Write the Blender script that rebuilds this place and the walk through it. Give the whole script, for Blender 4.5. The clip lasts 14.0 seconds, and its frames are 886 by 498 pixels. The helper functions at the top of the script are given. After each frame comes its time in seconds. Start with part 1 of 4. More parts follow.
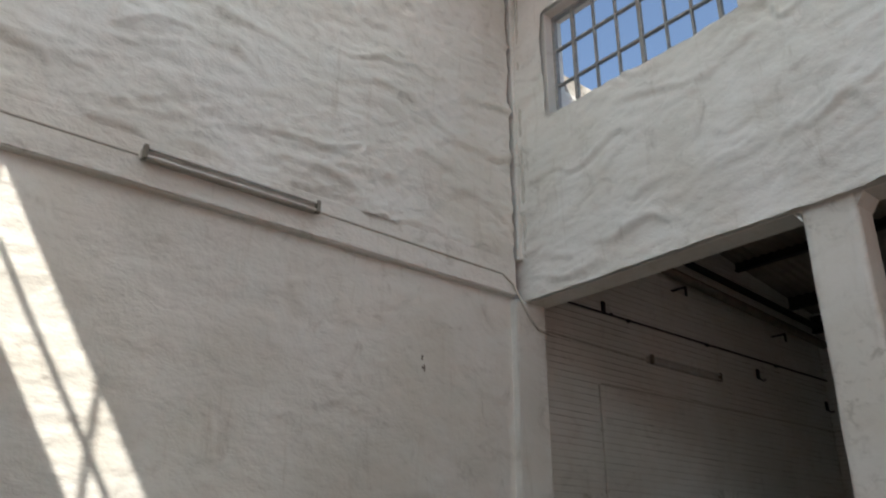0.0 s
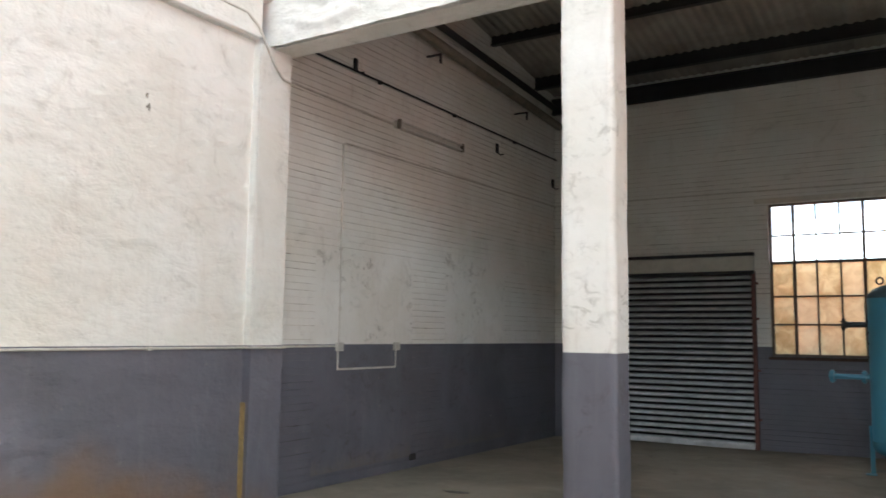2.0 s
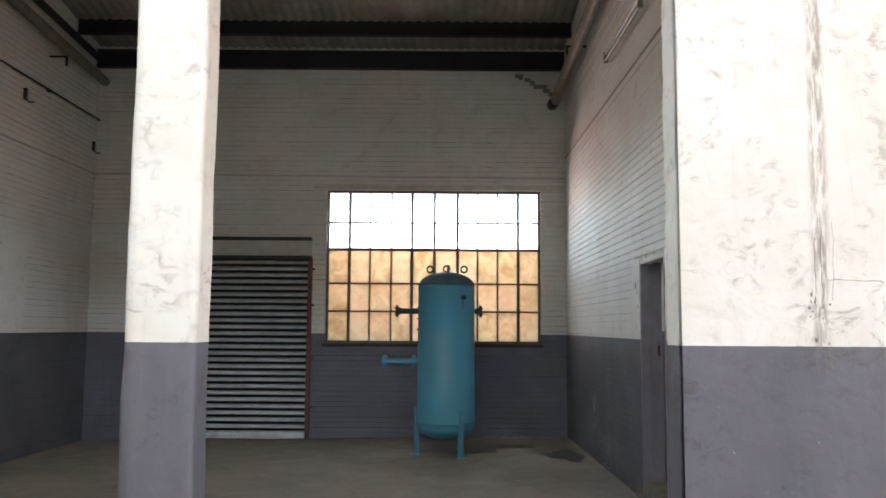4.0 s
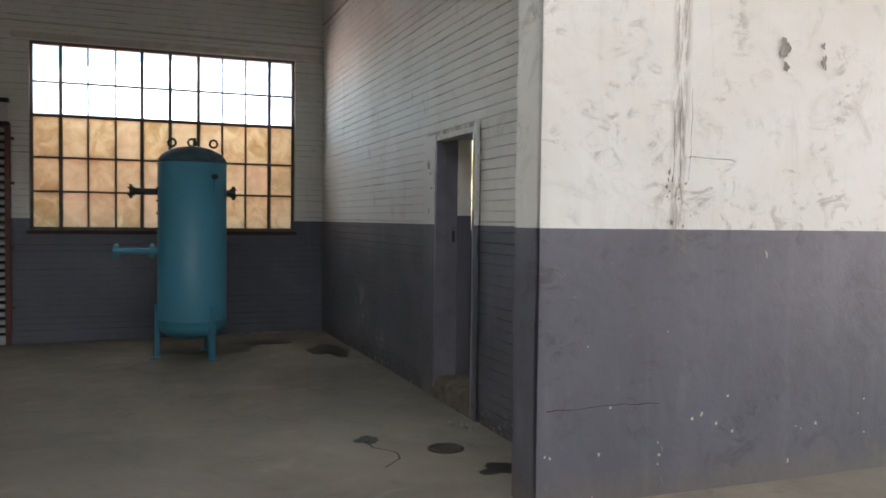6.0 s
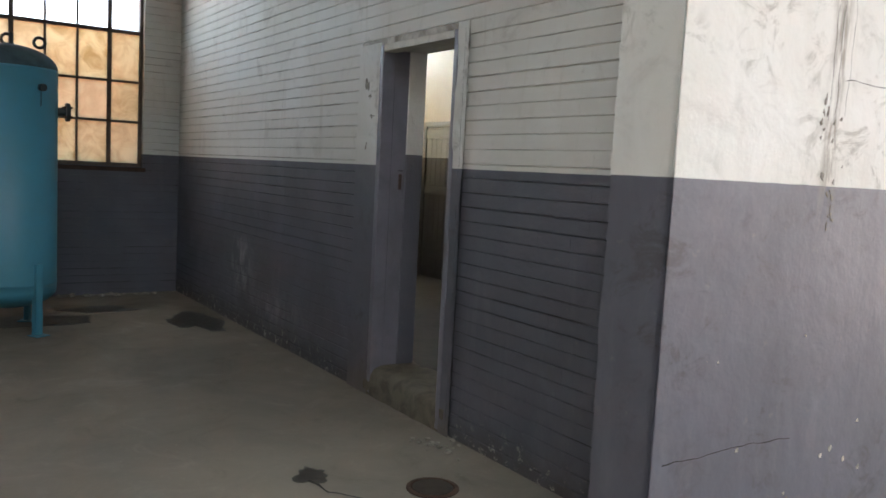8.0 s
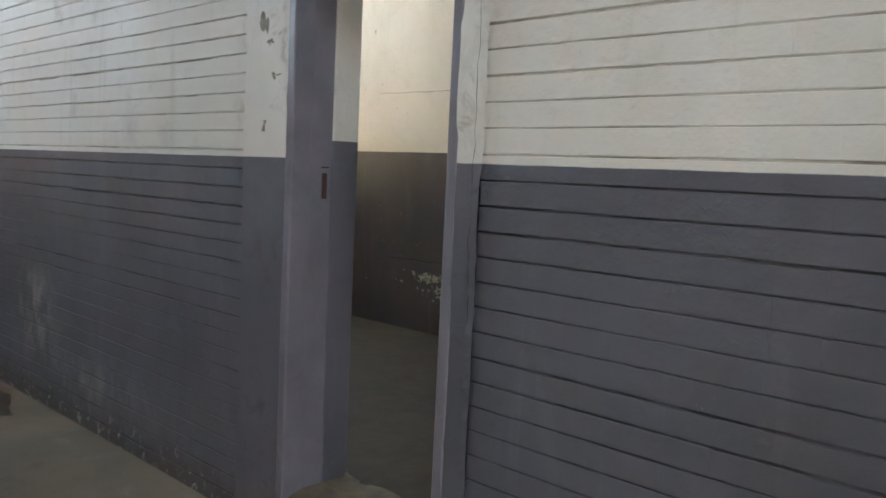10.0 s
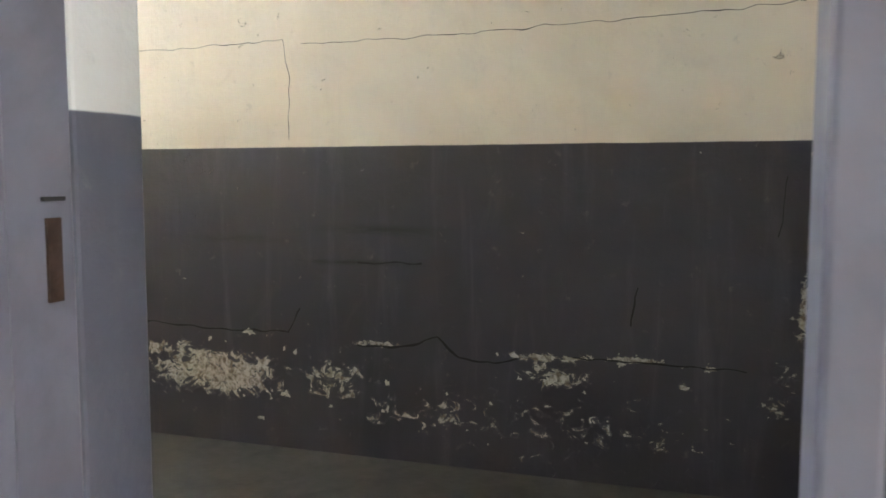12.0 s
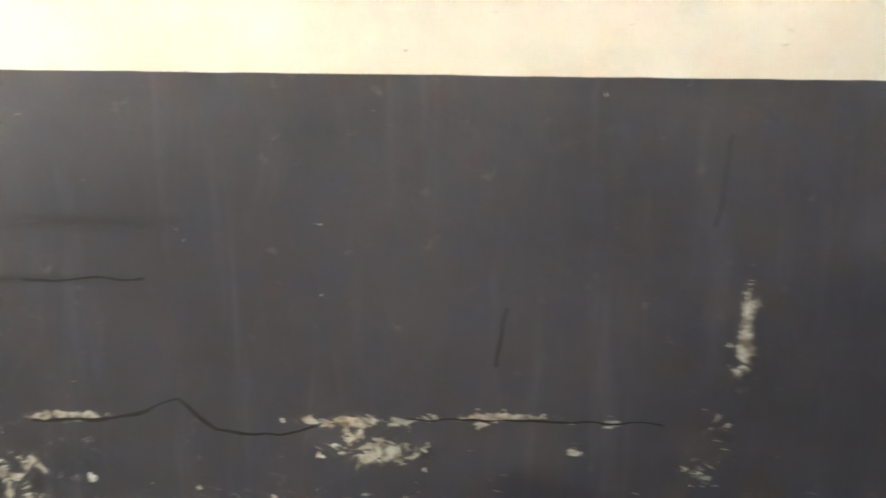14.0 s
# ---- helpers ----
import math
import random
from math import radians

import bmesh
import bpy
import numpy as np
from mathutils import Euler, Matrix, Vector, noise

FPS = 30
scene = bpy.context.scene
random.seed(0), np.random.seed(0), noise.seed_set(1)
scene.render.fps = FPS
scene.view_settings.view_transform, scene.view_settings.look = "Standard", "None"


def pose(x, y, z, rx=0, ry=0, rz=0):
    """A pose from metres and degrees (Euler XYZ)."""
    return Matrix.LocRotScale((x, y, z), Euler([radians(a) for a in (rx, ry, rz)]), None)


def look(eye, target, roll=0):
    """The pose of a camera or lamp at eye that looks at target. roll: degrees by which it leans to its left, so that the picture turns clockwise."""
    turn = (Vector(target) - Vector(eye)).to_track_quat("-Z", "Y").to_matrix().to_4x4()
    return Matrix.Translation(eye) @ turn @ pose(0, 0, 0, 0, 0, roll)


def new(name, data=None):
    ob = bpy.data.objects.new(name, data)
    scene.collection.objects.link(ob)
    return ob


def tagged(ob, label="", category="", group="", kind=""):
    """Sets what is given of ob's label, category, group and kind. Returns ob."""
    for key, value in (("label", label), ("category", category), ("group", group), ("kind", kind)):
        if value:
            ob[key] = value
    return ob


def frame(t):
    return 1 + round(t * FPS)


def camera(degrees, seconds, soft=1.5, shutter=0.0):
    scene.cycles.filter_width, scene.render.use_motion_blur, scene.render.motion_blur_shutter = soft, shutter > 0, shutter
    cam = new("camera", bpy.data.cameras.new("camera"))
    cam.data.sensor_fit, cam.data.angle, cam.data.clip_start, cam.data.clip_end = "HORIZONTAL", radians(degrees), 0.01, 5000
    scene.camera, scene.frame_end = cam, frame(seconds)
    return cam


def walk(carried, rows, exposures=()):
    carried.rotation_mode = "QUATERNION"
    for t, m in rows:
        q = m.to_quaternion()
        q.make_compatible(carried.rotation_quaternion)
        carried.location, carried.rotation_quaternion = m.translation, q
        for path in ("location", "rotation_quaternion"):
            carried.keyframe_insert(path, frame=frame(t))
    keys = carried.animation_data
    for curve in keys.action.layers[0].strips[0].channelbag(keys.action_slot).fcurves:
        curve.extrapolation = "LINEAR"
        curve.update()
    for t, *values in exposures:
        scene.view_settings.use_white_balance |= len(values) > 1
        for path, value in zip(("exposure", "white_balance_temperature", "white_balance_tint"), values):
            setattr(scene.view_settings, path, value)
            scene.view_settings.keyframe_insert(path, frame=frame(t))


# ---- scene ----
cam = camera(57.2, 14.0, 1.6, 0.2)
PATH = [
    (0, (-1.073, -6.203, 1.619), (-2.489, -5.012, 2.379), -0.0),
    (0.5, (-1.082, -6.191, 1.652), (-2.436, -4.807, 2.154), -0.0),
    (1, (-1.092, -6.161, 1.626), (-2.392, -4.682, 1.972), 0.2),
    (1.5, (-1.124, -6.03, 1.625), (-2.367, -4.484, 1.878), 0.5),
    (2, (-1.241, -5.819, 1.61), (-2.306, -4.14, 1.82), 0.7),
    (2.2, (-1.289, -5.726, 1.607), (-2.267, -3.992, 1.799), 0.9),
    (2.5, (-1.346, -5.624, 1.607), (-2.212, -3.828, 1.771), 1.1),
    (3, (-1.511, -5.379, 1.589), (-2.146, -3.49, 1.75), 1.0),
    (3.5, (-1.618, -5.223, 1.601), (-1.915, -3.254, 1.792), 1.4),
    (3.7, (-1.741, -5.113, 1.595), (-1.905, -3.13, 1.793), 1.0),
    (5.8, (-2.377, -3.964, 1.54), (-1.756, -2.063, 1.51), 0.3),
    (6, (-2.407, -3.793, 1.52), (-1.708, -1.92, 1.45), 0.7),
    (6.5, (-2.485, -3.343, 1.516), (-1.659, -1.525, 1.403), 1.4),
    (7, (-2.597, -2.88, 1.528), (-1.642, -1.129, 1.378), 0.6),
    (7.5, (-2.562, -2.361, 1.484), (-1.544, -0.648, 1.31), 1.7),
    (8, (-2.511, -1.809, 1.466), (-1.419, -0.144, 1.277), 3.0),
    (8.5, (-2.405, -1.256, 1.441), (-1.213, 0.331, 1.194), 1.3),
    (9, (-2.267, -0.749, 1.451), (-1.042, 0.82, 1.254), 2.8),
    (9.2, (-2.219, -0.563, 1.434), (-0.963, 0.983, 1.259), 2.8),
    (11.3, (-1.027, 1.578, 1.482), (0.692, 2.579, 1.277), 1.0),
    (11.5, (-0.916, 1.753, 1.487), (0.846, 2.683, 1.306), -0.1),
    (11.8, (-0.74, 1.99, 1.49), (1.146, 2.633, 1.315), -0.3),
    (12, (-0.621, 2.066, 1.481), (1.282, 2.685, 1.308), -0.0),
    (12.5, (-0.243, 2.312, 1.549), (1.73, 2.590, 1.344), -0.6),
    (13, (0.055, 2.503, 1.594), (1.968, 1.962, 1.376), -0.9),
    (13.4, (0.325, 2.533, 1.593), (2.199, 1.868, 1.341), -0.9),
    (13.5, (0.395, 2.532, 1.594), (2.267, 1.862, 1.312), -0.2),
    (14, (0.756, 2.531, 1.594), (2.719, 2.509, 1.209), 0.7),
]
walk(cam, [(t, look(eye, target, roll)) for t, eye, target, roll in PATH],
     [(0.0, 0.55), (0.5, 1.35), (1.2, 2.15), (2.0, 2.4), (2.6, 2.65), (3.7, 2.75), (6.0, 2.15), (7.5, 2.3), (9.2, 2.85), (11.3, 3.75), (12.0, 4.15), (13.0, 4.85), (14.0, 5.7)])
SKY, EAST_FILLW, SOUTHW, TOP_FILLW, WINW, ROOMW = 0.15, 56, 54, 58, 9, 28

# ---------- world, sun, exposure ----------
SUN = Vector((-1.2, 1.0, -1.65)).normalized()
world = bpy.data.worlds.new("world")
scene.world = world
world.use_nodes = True
wn = world.node_tree
sky = wn.nodes.new("ShaderNodeTexSky")
sky.sky_type, sky.sun_disc = "NISHITA", False
sky.sun_elevation = math.asin(-SUN.z)
sky.sun_rotation = math.atan2(-SUN.x, -SUN.y)
sky.dust_density = 1.5
wn.nodes["Background"].inputs[1].default_value = SKY
wn.links.new(sky.outputs[0], wn.nodes["Background"].inputs[0])
sun = new("sun", bpy.data.lights.new("sun", "SUN"))
sun.data.energy, sun.data.angle, sun.data.color = 5.0, radians(0.5), (1.0, 0.94, 0.84)
sun.matrix_world = Matrix.Translation((0, -20, 30)) @ SUN.to_track_quat("-Z", "Y").to_matrix().to_4x4()


def area_light(name, eye, target, w, h, watts, color):
    """Area lamp standing in for sky light, at a window or as added fill."""
    lamp = new(name, bpy.data.lights.new(name, "AREA"))
    lamp.data.shape, lamp.data.size, lamp.data.size_y = "RECTANGLE", w, h
    lamp.data.energy, lamp.data.color = watts, color
    lamp.matrix_world = look(eye, target)
    return lamp


# added fill from an unseen east opening, brightens the hall walls
area_light("east_fill", (8.9, -4.0, 2.4), (0.0, -4.0, 2.2), 5.6, 4.4, EAST_FILLW, (0.86, 0.94, 1.0))
area_light("south_window_sky", (-2.2, -7.06, 7.35), (-2.6, 0.0, 4.0), 8.0, 1.4, SOUTHW, (0.85, 0.94, 1.0))
# added fill from above, with no known source, to rake the plaster ripples
area_light("top_fill", (-2.9, -3.0, 9.3), (-2.9, -3.0, 0.0), 7.0, 2.4, TOP_FILLW, (0.80, 0.92, 1.0))

area_light("back_window_sky", (-2.045, 7.95, 3.25), (-1.7, 5.4, 0.9), 3.2, 1.0, WINW, (0.82, 0.92, 1.0))
area_light("room_window_sky", (1.91, 8.0, 2.7), (1.91, 0.0, 2.9), 1.8, 2.2, ROOMW, (0.84, 0.92, 1.0))

# ---------- materials ----------


class Nodes:
    """Short hand for building one node material."""

    def __init__(self, name):
        self.mat = bpy.data.materials.new(name)
        self.mat.use_nodes = True
        self.tree = self.mat.node_tree
        self.bsdf = self.tree.nodes["Principled BSDF"]
        self.pos = self.tree.nodes.new("ShaderNodeNewGeometry").outputs["Position"]

    def link(self, a, b):
        self.tree.links.new(a, b)

    def put(self, sock, v):
        if hasattr(v, "links"):
            self.link(v, sock)
        else:
            sock.default_value = v

    def math(self, op, a, b=0.0, c=0.0):
        n = self.tree.nodes.new("ShaderNodeMath")
        n.operation = op
        for s, v in zip(n.inputs, (a, b, c)):
            self.put(s, v)
        return n.outputs[0]

    def mapped(self, scale, rot=(0, 0, 0)):
        n = self.tree.nodes.new("ShaderNodeMapping")
        n.inputs["Scale"].default_value = scale
        n.inputs["Rotation"].default_value = rot
        self.link(self.pos, n.inputs[0])
        return n.outputs[0]

    def noise(self, scale, detail=4.0, rough=0.55, distort=0.0, at=None):
        n = self.tree.nodes.new("ShaderNodeTexNoise")
        n.inputs["Scale"].default_value, n.inputs["Detail"].default_value = scale, detail
        n.inputs["Roughness"].default_value, n.inputs["Distortion"].default_value = rough, distort
        self.link(at or self.pos, n.inputs["Vector"])
        return n.outputs[0]

    def ramp(self, v, lo, hi, a=0.0, b=1.0):
        n = self.tree.nodes.new("ShaderNodeMapRange")
        n.interpolation_type = "SMOOTHSTEP"
        for s, x in zip(n.inputs, (v, lo, hi, a, b)):
            self.put(s, x)
        return n.outputs[0]

    def mix(self, f, a, b):
        n = self.tree.nodes.new("ShaderNodeMix")
        n.data_type = "RGBA"
        self.put(n.inputs["Factor"], f)
        for s, v in ((n.inputs[6], a), (n.inputs[7], b)):
            self.put(s, v if hasattr(v, "links") else (*v, 1))
        return n.outputs[2]

    def axis(self, i):
        n = self.tree.nodes.new("ShaderNodeSeparateXYZ")
        self.link(self.pos, n.inputs[0])
        return n.outputs[i]

    def bump(self, height, strength, dist):
        n = self.tree.nodes.new("ShaderNodeBump")
        n.inputs["Strength"].default_value, n.inputs["Distance"].default_value = strength, dist
        self.put(n.inputs["Height"], height)
        self.link(n.outputs[0], self.bsdf.inputs["Normal"])

    def done(self, color, rough=0.6, metal=0.0):
        self.put(self.bsdf.inputs["Base Color"], color if hasattr(color, "links") else (*color, 1))
        self.put(self.bsdf.inputs["Roughness"], rough)
        self.bsdf.inputs["Metallic"].default_value = metal
        return self.mat


CREAM, GREY = (0.74, 0.73, 0.695), (0.128, 0.125, 0.152)
BAND, BAND2 = 1.487, 1.63


def painted(name, band=BAND, cream=CREAM, grey=GREY, bumps=(), dirt=0.35, flake=0.0, lump=0.0, damp=False, filled=None, cloud=0.0, peel=(), smear=(), pale=(), gloss=0.0):
    """Two-coloured wall paint: cream above the dado line, grey below, with stains, chips and relief."""
    n = Nodes(name)
    z = n.math("ADD", n.axis(2), n.math("MULTIPLY", n.math("SUBTRACT", n.noise(9, 3), 0.5), 0.005))
    upper = n.ramp(z, band - 0.002, band + 0.002)
    big, fine = n.noise(0.9, 5, 0.6, 0.6), n.noise(14, 6, 0.65)
    streak = n.noise(3.2, 5, 0.65, 0.5, n.mapped((2.2, 2.2, 0.28)))
    smudge = n.noise(2.6, 6, 0.7, 1.2)
    c1 = n.mix(n.ramp(big, 0.3, 0.75), cream, tuple(v * s for v, s in zip(cream, (0.88, 0.86, 0.82))))
    c1 = n.mix(n.math("MULTIPLY", n.ramp(streak, 0.55, 0.85), dirt * 0.7), c1, (0.40, 0.35, 0.28))
    c1 = n.mix(n.math("MULTIPLY", n.ramp(smudge, 0.53, 0.76), dirt * 0.65), c1, (0.33, 0.30, 0.26))
    c2 = n.mix(n.ramp(big, 0.3, 0.75), grey, tuple(v * s for v, s in zip(grey, (0.72, 0.74, 0.72))))
    c2 = n.mix(n.math("MULTIPLY", n.ramp(streak, 0.5, 0.85), 0.2), c2, (0.27, 0.26, 0.28))
    c2 = n.mix(n.math("MULTIPLY", n.ramp(smudge, 0.58, 0.8), 0.55), c2, (0.09, 0.085, 0.08))
    c = n.mix(upper, c2, c1)
    c = n.mix(n.math("MULTIPLY", n.ramp(fine, 0.62, 0.75), 0.22), c, (0.30, 0.27, 0.23))
    if damp:
        y = n.axis(1)
        d = n.math("ADD", n.math("ABSOLUTE", n.math("MULTIPLY", n.math("ADD", y, 1.9), 0.55)), n.math("MULTIPLY", n.axis(2), 1.6))
        d = n.math("ADD", d, n.math("MULTIPLY", n.noise(3, 5), 0.9))
        c = n.mix(n.ramp(d, 1.85, 1.0, 0, 0.8), c, (0.17, 0.10, 0.05))
    if cloud:
        gate = n.ramp(n.noise(1.7, 3, 0.5, 0.4), 0.42, 0.6)
        f = n.math("MULTIPLY", n.ramp(n.noise(5.5, 8, 0.72, 1.1, n.mapped((1, 1, 1.35))), 0.5, 0.66), gate)
        c = n.mix(n.math("MULTIPLY", f, cloud), c, n.mix(upper, (0.075, 0.07, 0.075), (0.34, 0.32, 0.28)))
        x = n.math("MULTIPLY", n.math("ABSOLUTE", n.math("SUBTRACT", n.axis(0), 0.40)), 12.5)
        runs = n.math("MULTIPLY", n.ramp(x, 1.0, 0.2), n.ramp(n.noise(9, 6, 0.7, 0.3, n.mapped((3.0, 3.0, 0.4))), 0.42, 0.62))
        runs = n.math("MULTIPLY", runs, n.ramp(n.axis(2), 1.25, 1.6))
        c = n.mix(n.math("MULTIPLY", runs, 0.75), c, (0.20, 0.17, 0.13))
        low = n.math("MULTIPLY", n.ramp(n.math("ADD", n.axis(2), n.math("MULTIPLY", n.noise(5, 6, 0.7), 0.5)), 0.5, 0.22), 0.55)
        c = n.mix(low, c, (0.17, 0.14, 0.11))
    chips = n.ramp(n.noise(11, 5, 0.7, 0.4), 0.735 - flake, 0.75 - flake)
    c = n.mix(n.math("MULTIPLY", chips, 0.7), c, (0.52, 0.49, 0.44))
    if filled:
        f = n.ramp(n.noise(2.3, 5, 0.7, 0.6), 0.40, 0.62)
        c = n.mix(f, n.mix(upper, filled[1], filled[0]), c)
    h = None
    for scale, amount, stretch in bumps:
        v = n.math("MULTIPLY", n.noise(scale, 5, 0.58, 0.15, n.mapped(stretch)), amount)
        h = v if h is None else n.math("ADD", h, v)
    def spots(places):
        total = None
        for cy, cz, sy, sz, w in places:
            dy = n.math("DIVIDE", n.math("SUBTRACT", n.axis(1), cy), sy)
            dz = n.math("DIVIDE", n.math("SUBTRACT", n.axis(2), cz), sz)
            d2 = n.math("ADD", n.math("MULTIPLY", dy, dy), n.math("MULTIPLY", dz, dz))
            g = n.math("MULTIPLY", n.math("POWER", 2.718, n.math("MULTIPLY", d2, -1.0)), w)
            total = g if total is None else n.math("MAXIMUM", total, g)
        return total
    if pale:
        f = n.math("MULTIPLY", spots(pale), n.ramp(n.noise(7, 7, 0.7, 0.5, n.mapped((1, 1, 0.5))), 0.38, 0.66))
        c = n.mix(f, c, (0.36, 0.35, 0.35))
        # darker towards the wall foot along a noisy edge, with pale specks
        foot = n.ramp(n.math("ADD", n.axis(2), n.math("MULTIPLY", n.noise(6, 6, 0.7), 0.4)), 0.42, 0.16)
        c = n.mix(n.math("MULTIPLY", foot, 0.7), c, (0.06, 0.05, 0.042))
        c = n.mix(n.math("MULTIPLY", foot, n.ramp(n.noise(16, 6, 0.7, 0.6), 0.56, 0.63)), c, (0.34, 0.32, 0.29))
    if smear:
        c = n.mix(n.math("MULTIPLY", spots(smear), n.ramp(n.noise(12, 5, 0.6, 0.3, n.mapped((1, 0.3, 1.5))), 0.35, 0.6)), c, (0.022, 0.018, 0.016))
    if peel:
        field = n.math("ADD", n.noise(17, 8, 0.68, 0.9, n.mapped((1, 0.8, 1.1))), n.math("MULTIPLY", spots(peel), 0.34))
        edge = n.ramp(field, 0.66, 0.705)
        bare = n.ramp(field, 0.70, 0.718)
        tone = n.noise(34, 6, 0.7, 0.6)
        c = n.mix(n.math("MULTIPLY", edge, 0.55), c, (0.03, 0.026, 0.022))
        c = n.mix(bare, c, n.mix(n.ramp(tone, 0.36, 0.6), (0.16, 0.12, 0.08), (0.56, 0.51, 0.42)))
        h = n.math("ADD", h, n.math("ADD", n.math("MULTIPLY", edge, 0.25), n.math("MULTIPLY", bare, n.math("SUBTRACT", n.math("MULTIPLY", tone, 0.35), 0.75))))
    if h is not None:
        n.bump(h, 0.8, 0.03)
    rough = n.math("ADD", n.ramp(big, 0.2, 0.8, 0.5 - gloss, 0.62 - gloss), n.math("MULTIPLY", upper, 0.14 + gloss))
    return n.done(c, rough)


def plain(name, color, rough=0.5, metal=0.0, vary=0.25, scale=6.0, bump=0.0, second=None):
    n = Nodes(name)
    b = second or tuple(v * (1 - vary) for v in color)
    f = n.ramp(n.noise(scale, 6, 0.65, 0.5), 0.35, 0.7)
    c = n.mix(f, color, b)
    c = n.mix(n.math("MULTIPLY", n.noise(scale * 9, 4), 0.2), c, tuple(v * 0.7 for v in color))
    if bump:
        n.bump(n.noise(scale * 6, 5), bump, 0.005)
    return n.done(c, n.math("ADD", n.math("MULTIPLY", n.noise(scale * 3, 3), 0.2), rough - 0.1), metal)


PLASTER = painted("rough_plaster", bumps=((2.2, 1.6, (1, 1, 1.6)), (6, 0.45, (1, 1, 1.5)), (18, 0.1, (1, 1, 1)), (50, 0.03, (1, 1, 1))), dirt=0.75, damp=True)
SMOOTH = painted("smooth_plaster", bumps=((2.5, 0.45, (1, 1, 1)), (11, 0.07, (1, 1, 1)), (60, 0.03, (1, 1, 1))), dirt=0.6, flake=0.015, cloud=0.75)
BRICK = painted("painted_brick", bumps=((5, 0.25, (1, 1, 1)), (28, 0.14, (1, 1, 1)), (90, 0.05, (1, 1, 1))), dirt=0.55)
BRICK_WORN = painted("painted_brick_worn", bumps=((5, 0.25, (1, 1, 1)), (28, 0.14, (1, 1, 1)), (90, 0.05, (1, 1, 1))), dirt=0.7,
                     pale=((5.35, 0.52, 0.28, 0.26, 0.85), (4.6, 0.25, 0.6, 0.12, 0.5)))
JOINT = painted("painted_joint", cream=(0.26, 0.23, 0.19), grey=(0.03, 0.029, 0.033), bumps=((20, 0.4, (1, 1, 1)),), filled=((0.60, 0.57, 0.51), (0.095, 0.093, 0.112)))
REVEAL = painted("reveal_plaster", band=1.565, bumps=((4, 0.4, (1, 1, 1)), (40, 0.1, (1, 1, 1))), dirt=0.25)
ROOM2 = painted("corridor_plaster", band=BAND2, cream=(0.78, 0.71, 0.59), grey=(0.066, 0.060, 0.067), gloss=0.2,
                bumps=((4, 0.4, (1, 1, 1)), (26, 0.07, (1, 1, 0.12)), (80, 0.02, (1, 1, 1))), dirt=0.22)
PEELING = painted("peeling_plaster", band=BAND2, cream=(0.78, 0.71, 0.59), grey=(0.066, 0.060, 0.067), gloss=0.2,
                  bumps=((4, 0.4, (1, 1, 1)), (26, 0.07, (1, 1, 0.12)), (80, 0.02, (1, 1, 1))), dirt=0.22,
                  peel=((4.4, 0.52, 0.42, 0.11, 1.0), (4.8, 0.62, 0.35, 0.05, 0.75), (3.75, 0.52, 0.25, 0.11, 0.62), (3.5, 0.71, 0.13, 0.02, 0.9),
                        (2.68, 0.62, 0.16, 0.06, 0.85), (2.35, 0.715, 0.2, 0.018, 0.85), (2.74, 0.70, 0.2, 0.018, 0.9), (2.03, 0.70, 0.07, 0.014, 0.85),
                        (2.14, 0.61, 0.03, 0.02, 0.85), (1.69, 0.97, 0.026, 0.17, 1.0), (1.76, 0.64, 0.07, 0.16, 0.55), (2.7, 0.40, 0.7, 0.14, 0.4),
                        (0.62, 0.25, 0.25, 0.08, 0.75), (3.2, 0.40, 0.45, 0.12, 0.45)),
                  smear=((3.5, 1.245, 0.28, 0.022, 0.75), (4.3, 1.19, 0.25, 0.02, 0.55), (3.68, 1.09, 0.26, 0.012, 0.8)))
BRICK2 = painted("corridor_brick", band=BAND2, grey=(0.10, 0.098, 0.12), bumps=((5, 0.25, (1, 1, 1)), (28, 0.2, (1, 1, 1))), dirt=0.3)
JOINT2 = painted("corridor_joint", band=BAND2, cream=(0.26, 0.23, 0.19), grey=(0.03, 0.029, 0.033), bumps=((20, 0.4, (1, 1, 1)),), filled=((0.60, 0.57, 0.51), (0.095, 0.093, 0.112)))
FRAME = plain("grey_gloss_paint", (0.20, 0.19, 0.225), 0.38, vary=0.25, scale=4, bump=0.15)
TRIM = plain("cream_plaster_edge", (0.66, 0.62, 0.54), 0.6, vary=0.25, scale=7, bump=0.4)
FLAKE = plain("bare_plaster", (0.62, 0.58, 0.48), 0.85, vary=0.55, scale=30, bump=0.8)
DARK = plain("dark_crack", (0.035, 0.032, 0.03), 0.9, vary=0.3)
STEEL_DARK = plain("dark_steel", (0.018, 0.018, 0.02), 0.55, vary=0.4, scale=5)
SHEET = plain("roof_sheet", (0.33, 0.30, 0.255), 0.6, vary=0.35, scale=1.5)
CURTAIN = plain("galvanised_slat", (0.62, 0.65, 0.66), 0.42, metal=0.25, vary=0.3, scale=5)
REDIRON = plain("red_oxide_steel", (0.14, 0.045, 0.035), 0.6, vary=0.4, scale=12)
FASCIA = plain("cream_board", (0.55, 0.53, 0.47), 0.6, vary=0.2, scale=4)
TANK = plain("teal_paint", (0.058, 0.255, 0.365), 0.42, vary=0.25, scale=3, second=(0.065, 0.24, 0.31))
TANK_TOP = plain("dusty_teal", (0.06, 0.11, 0.13), 0.75, vary=0.4, scale=7)
TANK_DARK = plain("dark_teal_flange", (0.02, 0.035, 0.04), 0.5, vary=0.4, scale=12)
CONDUIT = plain("painted_conduit", (0.58, 0.55, 0.49), 0.5, vary=0.25, scale=9)
DIRTY_PIPE = plain("dusty_pipe", (0.22, 0.19, 0.15), 0.6, vary=0.4, scale=6)
